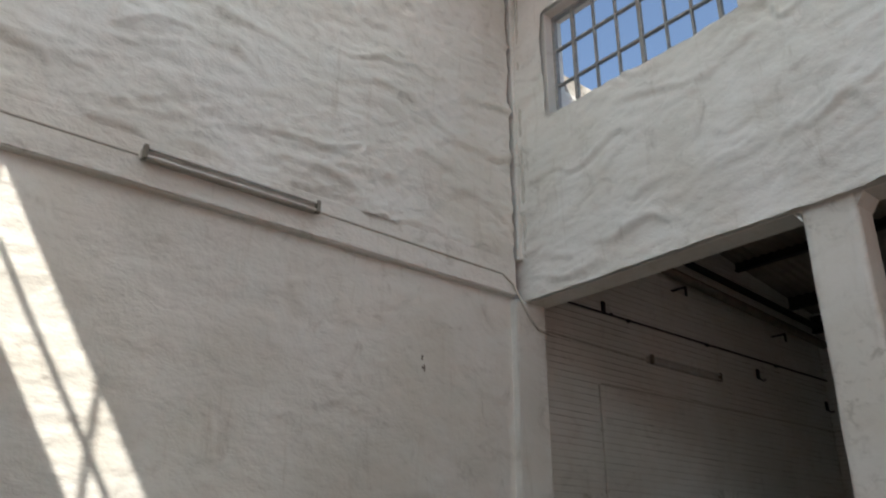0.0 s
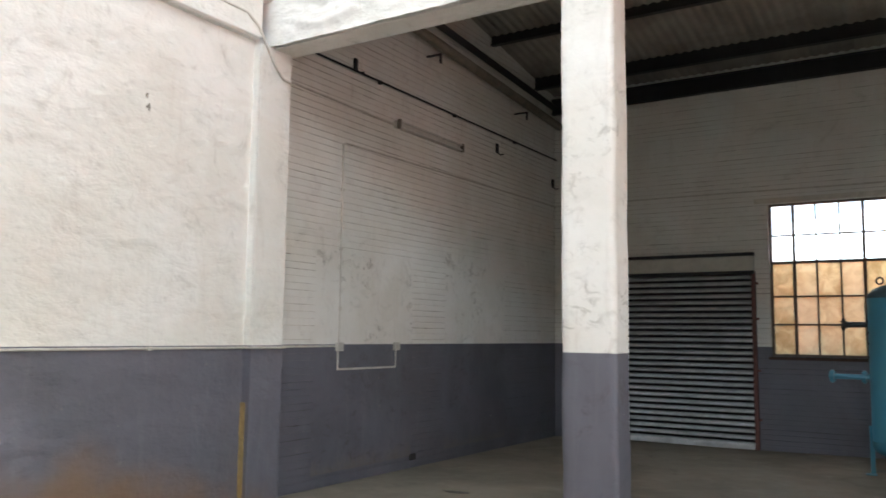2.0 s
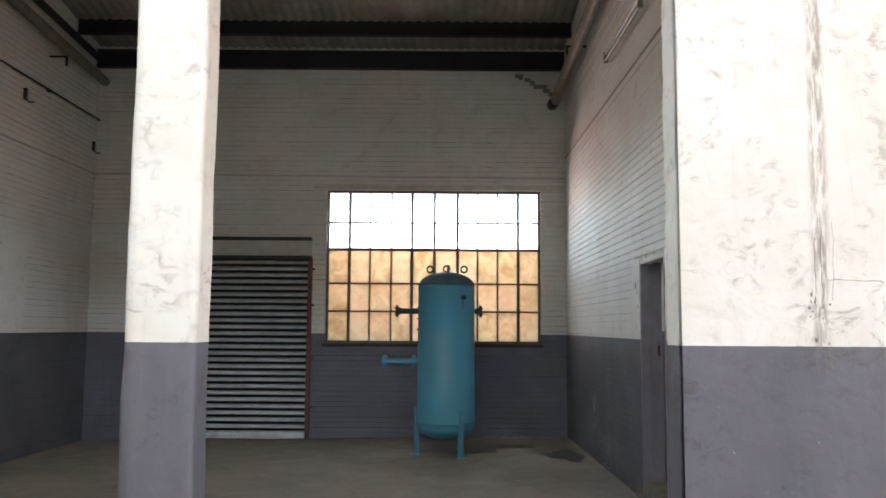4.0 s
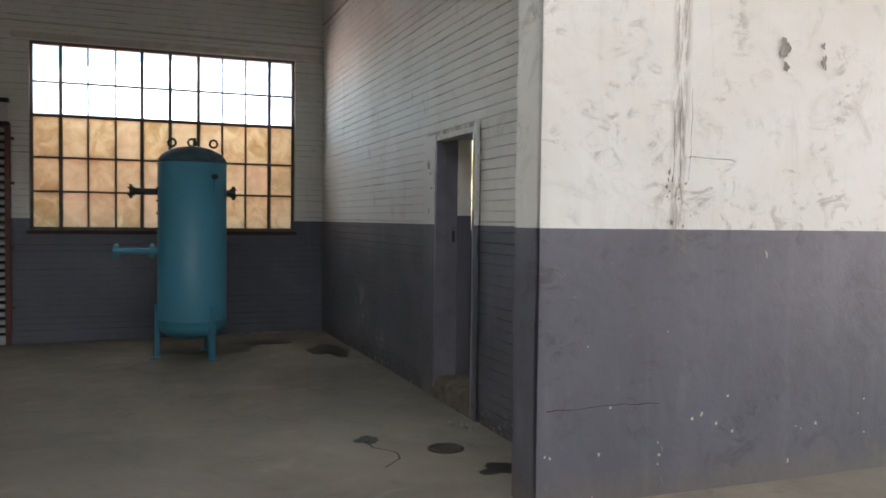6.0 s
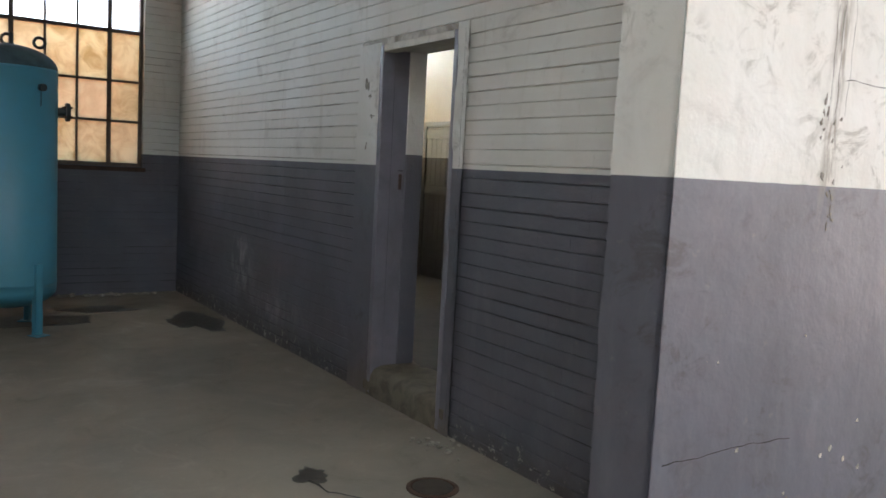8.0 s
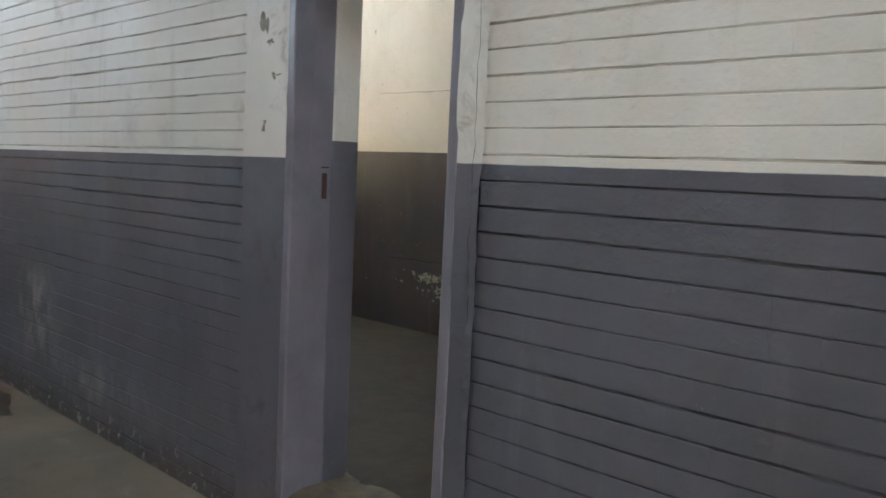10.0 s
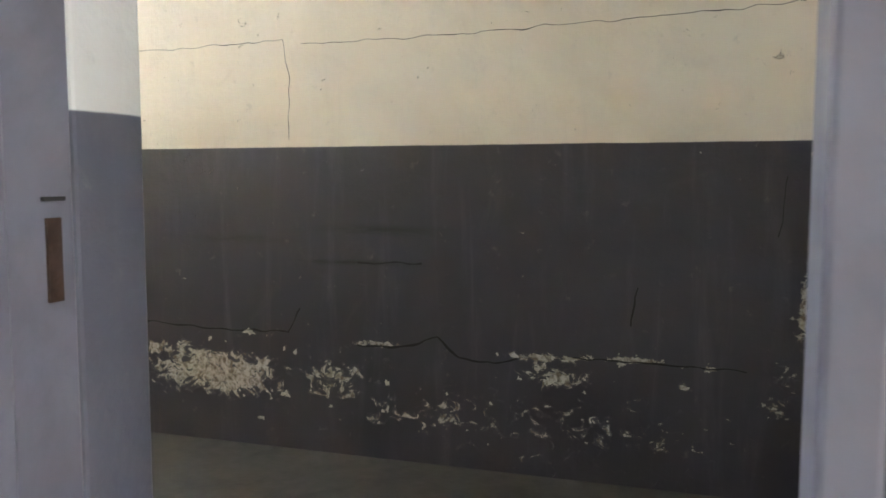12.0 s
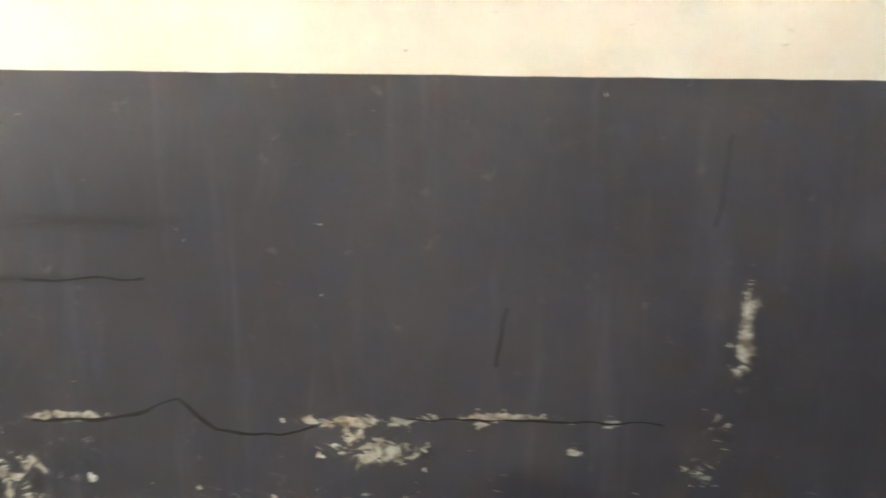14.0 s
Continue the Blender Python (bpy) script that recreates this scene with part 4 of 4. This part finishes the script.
# stains, cover and rubble on the floor
for k, (x, y, rx, ry) in enumerate(((-0.91, 1.68, 0.09, 0.10), (-0.30, 5.7, 0.22, 0.5), (-1.0, 6.6, 0.35, 0.2), (-0.3, 0.75, 0.14, 0.1), (-5.9, 1.9, 0.16, 0.07), (-1.7, 6.2, 0.5, 0.3))):
    patch("stain", blob(x, y, rx, ry, 26, k * 3.1 + 1), lambda u, v, d: (u, v, fz(u, v) + 0.001 + d), 0.002, PUDDLE, floor, "dark oily stain")
drain = thing("floor_cover", "small rusty round cover in the concrete floor", "cover", (-0.48, 1.27, fz(-0.48, 1.27)))
part("rim", lathe([(0.125, 0.0), (0.125, 0.006), (0.105, 0.008), (0.10, 0.003), (0.01, 0.003)], 28), RUST, drain)
part("plate", lathe([(0.095, 0.003), (0.095, 0.009), (0.01, 0.010)], 28), PUDDLE, drain)
crk = [(-0.95, 1.62), (-0.93, 1.45), (-0.82, 1.30), (-0.84, 1.15), (-0.98, 1.0)]


crack(crk, 0.012, lambda u, v, d: (u, v, fz(u, v) + 0.002 + d), floor)


def stones(name, label, centre, spread, count, size, material, base):
    t = thing(name, label, "rubble", centre, kind="stuff")
    bm = bmesh.new()
    rnd = random.Random(count)
    for _ in range(count):
        s = size * rnd.uniform(0.4, 1.2)
        p = (rnd.gauss(0, spread[0]), rnd.gauss(0, spread[1]), s * 0.35)
        own = bmesh.new()
        bmesh.ops.create_icosphere(own, subdivisions=1, radius=s)
        for v in own.verts:
            v.co *= 1 + rnd.uniform(-0.35, 0.35)
            v.co.z *= 0.6
        own.transform(Matrix.Translation(p))
        merge(bm, own)
    part("stones", bm, material, t)
    return t


stones("rubble", "crumbs of plaster and dirt along the wall foot", (-0.75, YB - 0.10, fz(-0.7, 7.4)), (0.35, 0.03), 45, 0.03, RUBBLE, 0)
stones("rubble", "crumbs of fallen plaster at the step", (-0.15, 1.75, fz(-0.1, 1.7)), (0.05, 0.10), 22, 0.018, RUBBLE, 0)
stones("rubble", "dark debris in the room corner", (2.68, 0.5, 0.163), (0.06, 0.05), 30, 0.03, STEP, 0)

# ---------- peeling paint in the side room ----------
face2 = lambda u, v, d: (2.8485 - d, u, v)
peel_root = thing("peeling_paint", "peeled paint patches baring pale plaster", "peeling paint", (2.85, 3.0, 0.6), kind="structure")


def flakes(cy, cz, sy, sz, count, size, seed):
    rnd = random.Random(seed)
    for i in range(count // 2):
        u, v = rnd.gauss(cy, sy), rnd.gauss(cz, sz)
        if v < 0.2:
            continue
        s = size * rnd.choice((0.12, 0.18, 0.25, 0.35))
        out = blob(u, v, s * rnd.uniform(0.7, 1.5), s * rnd.uniform(0.5, 1.3), 26, rnd.uniform(0, 90), 0.75)
        ob = patch("flake", out, face2, 0.0012 + 0.0001 * i, FLAKE)
        ob.data.transform(Matrix.Translation((-2.85, -3.0, -0.6)))
        ob.parent = peel_root


flakes(4.35, 0.52, 0.26, 0.08, 46, 0.045, 1)
flakes(4.75, 0.60, 0.2, 0.05, 14, 0.03, 2)
flakes(3.75, 0.50, 0.15, 0.08, 12, 0.025, 3)
flakes(3.5, 0.71, 0.07, 0.012, 6, 0.025, 4)
flakes(2.66, 0.60, 0.09, 0.035, 13, 0.036, 5)
flakes(2.35, 0.715, 0.09, 0.012, 11, 0.024, 6)
flakes(2.72, 0.70, 0.09, 0.012, 9, 0.022, 7)
flakes(2.03, 0.70, 0.04, 0.008, 5, 0.018, 8)
flakes(2.14, 0.61, 0.02, 0.01, 3, 0.022, 9)
flakes(1.70, 0.95, 0.012, 0.085, 17, 0.026, 10)
flakes(1.78, 0.66, 0.05, 0.10, 13, 0.018, 11)
flakes(2.7, 0.42, 0.45, 0.10, 10, 0.018, 12)
flakes(3.2, 0.38, 0.3, 0.08, 5, 0.03, 13)
flakes(0.62, 0.25, 0.14, 0.05, 10, 0.03, 14)
for pts, w in (((((3.62, 0.70), (3.4, 0.70), (3.22, 0.76), (3.12, 0.67), (2.95, 0.66), (2.85, 0.69))), 0.008),
               (((5.3, 0.74), (4.8, 0.75), (4.3, 0.73), (3.98, 0.74), (3.92, 0.86)), 0.006),
               (((5.5, 2.12), (4.6, 2.12), (3.99, 2.13), (3.96, 2.0), (3.96, 1.66)), 0.0025),
               (((3.9, 2.11), (3.2, 2.11), (2.5, 2.13), (1.72, 2.16)), 0.0025), ((((2.6, 0.71), (2.2, 0.705), (1.9, 0.70))), 0.005),
               (((2.34, 1.02), (2.36, 0.86)), 0.006), (((3.62, 1.09), (3.30, 1.10)), 0.007), (((1.77, 1.49), (1.79, 1.25)), 0.004)):
    ob = crack(list(pts), w, face2, None)
    ob.data.transform(Matrix.Translation((-2.85, -3.0, -0.6)))
    ob.parent = peel_root

# marks on the pier wall
face_p = lambda u, v, d: (u, -0.0085 - d, v)
rnd = random.Random(5)
for cu, cv, ru, rv in ((1.11, 2.55, 0.035, 0.09), (1.39, 2.58, 0.02, 0.03), (1.40, 2.49, 0.025, 0.06), (1.12, 2.44, 0.02, 0.04)):
    ob = patch("bare_patch", blob(cu, cv, ru, rv, 18, cu * 7, 0.6), lambda u, v, d: (u, -0.026 - d, v), 0.003, RUBBLE, pier, "paint chipped to grey render")
for u in (0.36, 0.40, 0.47):
    crack([(u, 2.9), (u + 0.01, 2.3), (u, 1.66 + u * 0.2)], 0.002, face_p, pier)
crack([(0.45, 1.89), (0.78, 1.88)], 0.003, face_p, pier)
crack([(-0.4, 0.52), (0.05, 0.53), (0.3, 0.52)], 0.003, face_p, pier)
for i in range(24):
    u, v = rnd.uniform(-0.42, 1.9), rnd.choice((rnd.gauss(0.25, 0.08), rnd.gauss(0.28, 0.1), rnd.uniform(0.2, 1.4)))
    s = rnd.uniform(0.002, 0.009)
    patch("chip", blob(u, v, s, s * 1.3, 10, i, 0.6), face_p, 0.003, FLAKE, pier)

# ---------- brickwork ----------
COURSE, LONG = 0.0770, 0.235


def brick_shape(l, h, d=0.006, b=0.0025):
    """Corner points and faces of one brick face, bevelled, lying in u, z with its back at d behind."""
    e = 0.00005
    v = [(0, 0, -d), (l, 0, -d), (l, h, -d), (0, h, -d), (e, b, 0), (l - e, b, 0), (l - e, h - b, 0), (e, h - b, 0)]
    f = [(4, 5, 6, 7), (0, 1, 5, 4), (1, 2, 6, 5), (2, 3, 7, 6), (3, 0, 4, 7)]
    return v, f


def brickwork(parent, place, u0, u1, z0, z1, holes, material, seed, near=None, flip=False):
    rnd = random.Random(seed)
    verts, faces = [], []
    shared = {}
    k = 0
    z = z0
    while z < z1:
        u = u0 - LONG * (0.5 if k % 2 else 0.0)
        header = k % 6 == 3
        course_out, course_gap = rnd.uniform(-0.001, 0.0012), rnd.choice((0.001, 0.003, 0.0045, 0.006, 0.008))
        while u < u1:
            l = LONG / 2 if header else LONG
            a, b = max(u, u0), min(u + l, u1)
            u += l
            spans = [(a, b)]
            for h in holes:
                if z + COURSE * 0.5 > h[2] and z + COURSE * 0.5 < h[3]:
                    spans = [s for p, q in spans for s in ((p, min(q, h[0])), (max(p, h[1]), q))]
            for p, q in spans:
                if q - p < 0.03:
                    continue
                gap = rnd.choice((0.0, 0.0, 0.0, 0.0008))
                hh = COURSE - course_gap * rnd.uniform(0.5, 1.2)
                out, lift = course_out + rnd.uniform(-0.0001, 0.0001), rnd.uniform(-0.0005, 0.0005)
                if near and near(p, z):
                    key = (round(q - p, 4), course_gap)
                    if key not in shared:
                        vs, fs = brick_shape(key[0], COURSE - 0.0012 - course_gap * 0.55)
                        me = bpy.data.meshes.new("brick")
                        me.from_pydata([place(x, y, d) for x, y, d in vs], [], [f[::-1] for f in fs] if flip else fs)
                        origin = Vector(place(0, 0, 0))
                        me.transform(Matrix.Translation(-origin))
                        me.materials.append(material)
                        shared[key] = me
                    ob = new("brick", shared[key])
                    ob.parent = parent
                    ob.location = place(p, z + lift, out)
                else:
                    vs, fs = brick_shape(q - p - gap, hh)
                    n = len(verts)
                    verts += [place(p + x, z + lift + y, d + out if d == 0 else d) for x, y, d in vs]
                    faces += [tuple(n + i for i in (f[::-1] if flip else f)) for f in fs]
        z += COURSE
        k += 1
    me = bpy.data.meshes.new("brick_courses")
    me.from_pydata(verts, [], faces)
    me.materials.append(material)
    ob = new("brick_courses", me)
    ob.parent = parent
    return tagged(ob, kind="stuff")


brickwork(wall_l, lambda u, z, d: (XWB + d, u, z), 0.24, YB, -0.15, 7.9, (), BRICK, 1)
brickwork(wall_n, lambda u, z, d: (u, YB - d, z), XWB, 0.0, -0.15, 6.0, (WIN, ROLL), BRICK, 2)
brickwork(wall_e, lambda u, z, d: (u, 0.38 + d, z), 0.312, 2.85, 0.17, 4.1, (), BRICK2, 3, near=lambda u, z: z < 1.6, flip=True)
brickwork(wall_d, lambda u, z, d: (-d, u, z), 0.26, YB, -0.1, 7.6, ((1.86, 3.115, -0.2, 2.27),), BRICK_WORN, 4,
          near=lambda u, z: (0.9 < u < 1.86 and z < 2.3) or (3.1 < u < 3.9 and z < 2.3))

# ---------- scuffs and smears ----------
for k, (y, z, ry, rz) in enumerate(((3.0, 1.56, 0.05, 0.012), (2.98, 1.62, 0.012, 0.035), (2.92, 1.80, 0.03, 0.01), (2.99, 2.0, 0.02, 0.03), (3.02, 1.44, 0.04, 0.01), (2.95, 1.93, 0.015, 0.012))):
    patch("scuff", blob(y, z, ry, rz, 20, k * 5.3 + 2, 0.8), lambda u, v, d: (-0.0165 - d, u, v), 0.001, RUBBLE, wall_d, "grey scuff mark")
for k, (u, v, ru, rv) in enumerate(((0.40, 1.62, 0.05, 0.12), (0.34, 1.70, 0.02, 0.10), (0.42, 1.40, 0.02, 0.05), (0.42, 0.10, 0.10, 0.09), (0.25, 0.06, 0.12, 0.04))):
    for j in range(7):
        rr = random.Random(k * 10 + j)
        patch("speck", blob(rr.gauss(u, ru * 0.7), rr.gauss(v, rv * 0.7), rr.uniform(0.002, 0.008), rr.uniform(0.004, 0.016), 12, k + j * 1.3, 0.8), face_p, 0.002, DIRTY_PIPE, pier)

# rusty fixing holes on the hall walls
for k, (y, z, ry, rz) in enumerate(((-1.44, 3.62, 0.014, 0.018), (-1.42, 3.53, 0.02, 0.03), (-5.0, 2.05, 0.014, 0.014))):
    patch("fixing_hole", blob(y, z, ry, rz, 16, k * 4.1, 0.7), lambda u, v, d: (XW + 0.024 + d, u, v), 0.004, RUBBLE, west, "chipped rusty fixing hole")
for k, (x, z) in enumerate(((-2.6, 5.0), (-1.2, 5.3))):
    patch("fixing_hole", blob(x, z, 0.03, 0.025, 14, k * 3.3, 0.6), lambda u, v, d: (u, -0.05 - d, v), 0.004, DIRTY_PIPE, beamw, "chipped rusty fixing hole")
# broken bricks where the beam enters the back wall
bm = bmesh.new()
rnd = random.Random(9)
for i in range(9):
    x, z = -0.78 + 0.075 * i + rnd.uniform(-0.02, 0.02), 5.52 - 0.04 * i + rnd.uniform(-0.03, 0.03)
    box((x, YB - rnd.uniform(0.02, 0.06), z), (x + rnd.uniform(0.06, 0.14), YB + 0.01, z + 0.06), 0.006, bm)
tagged(part("broken_brick", bm, RUBBLE, wall_n, "broken brick edges round the pipe end"), kind="stuff")
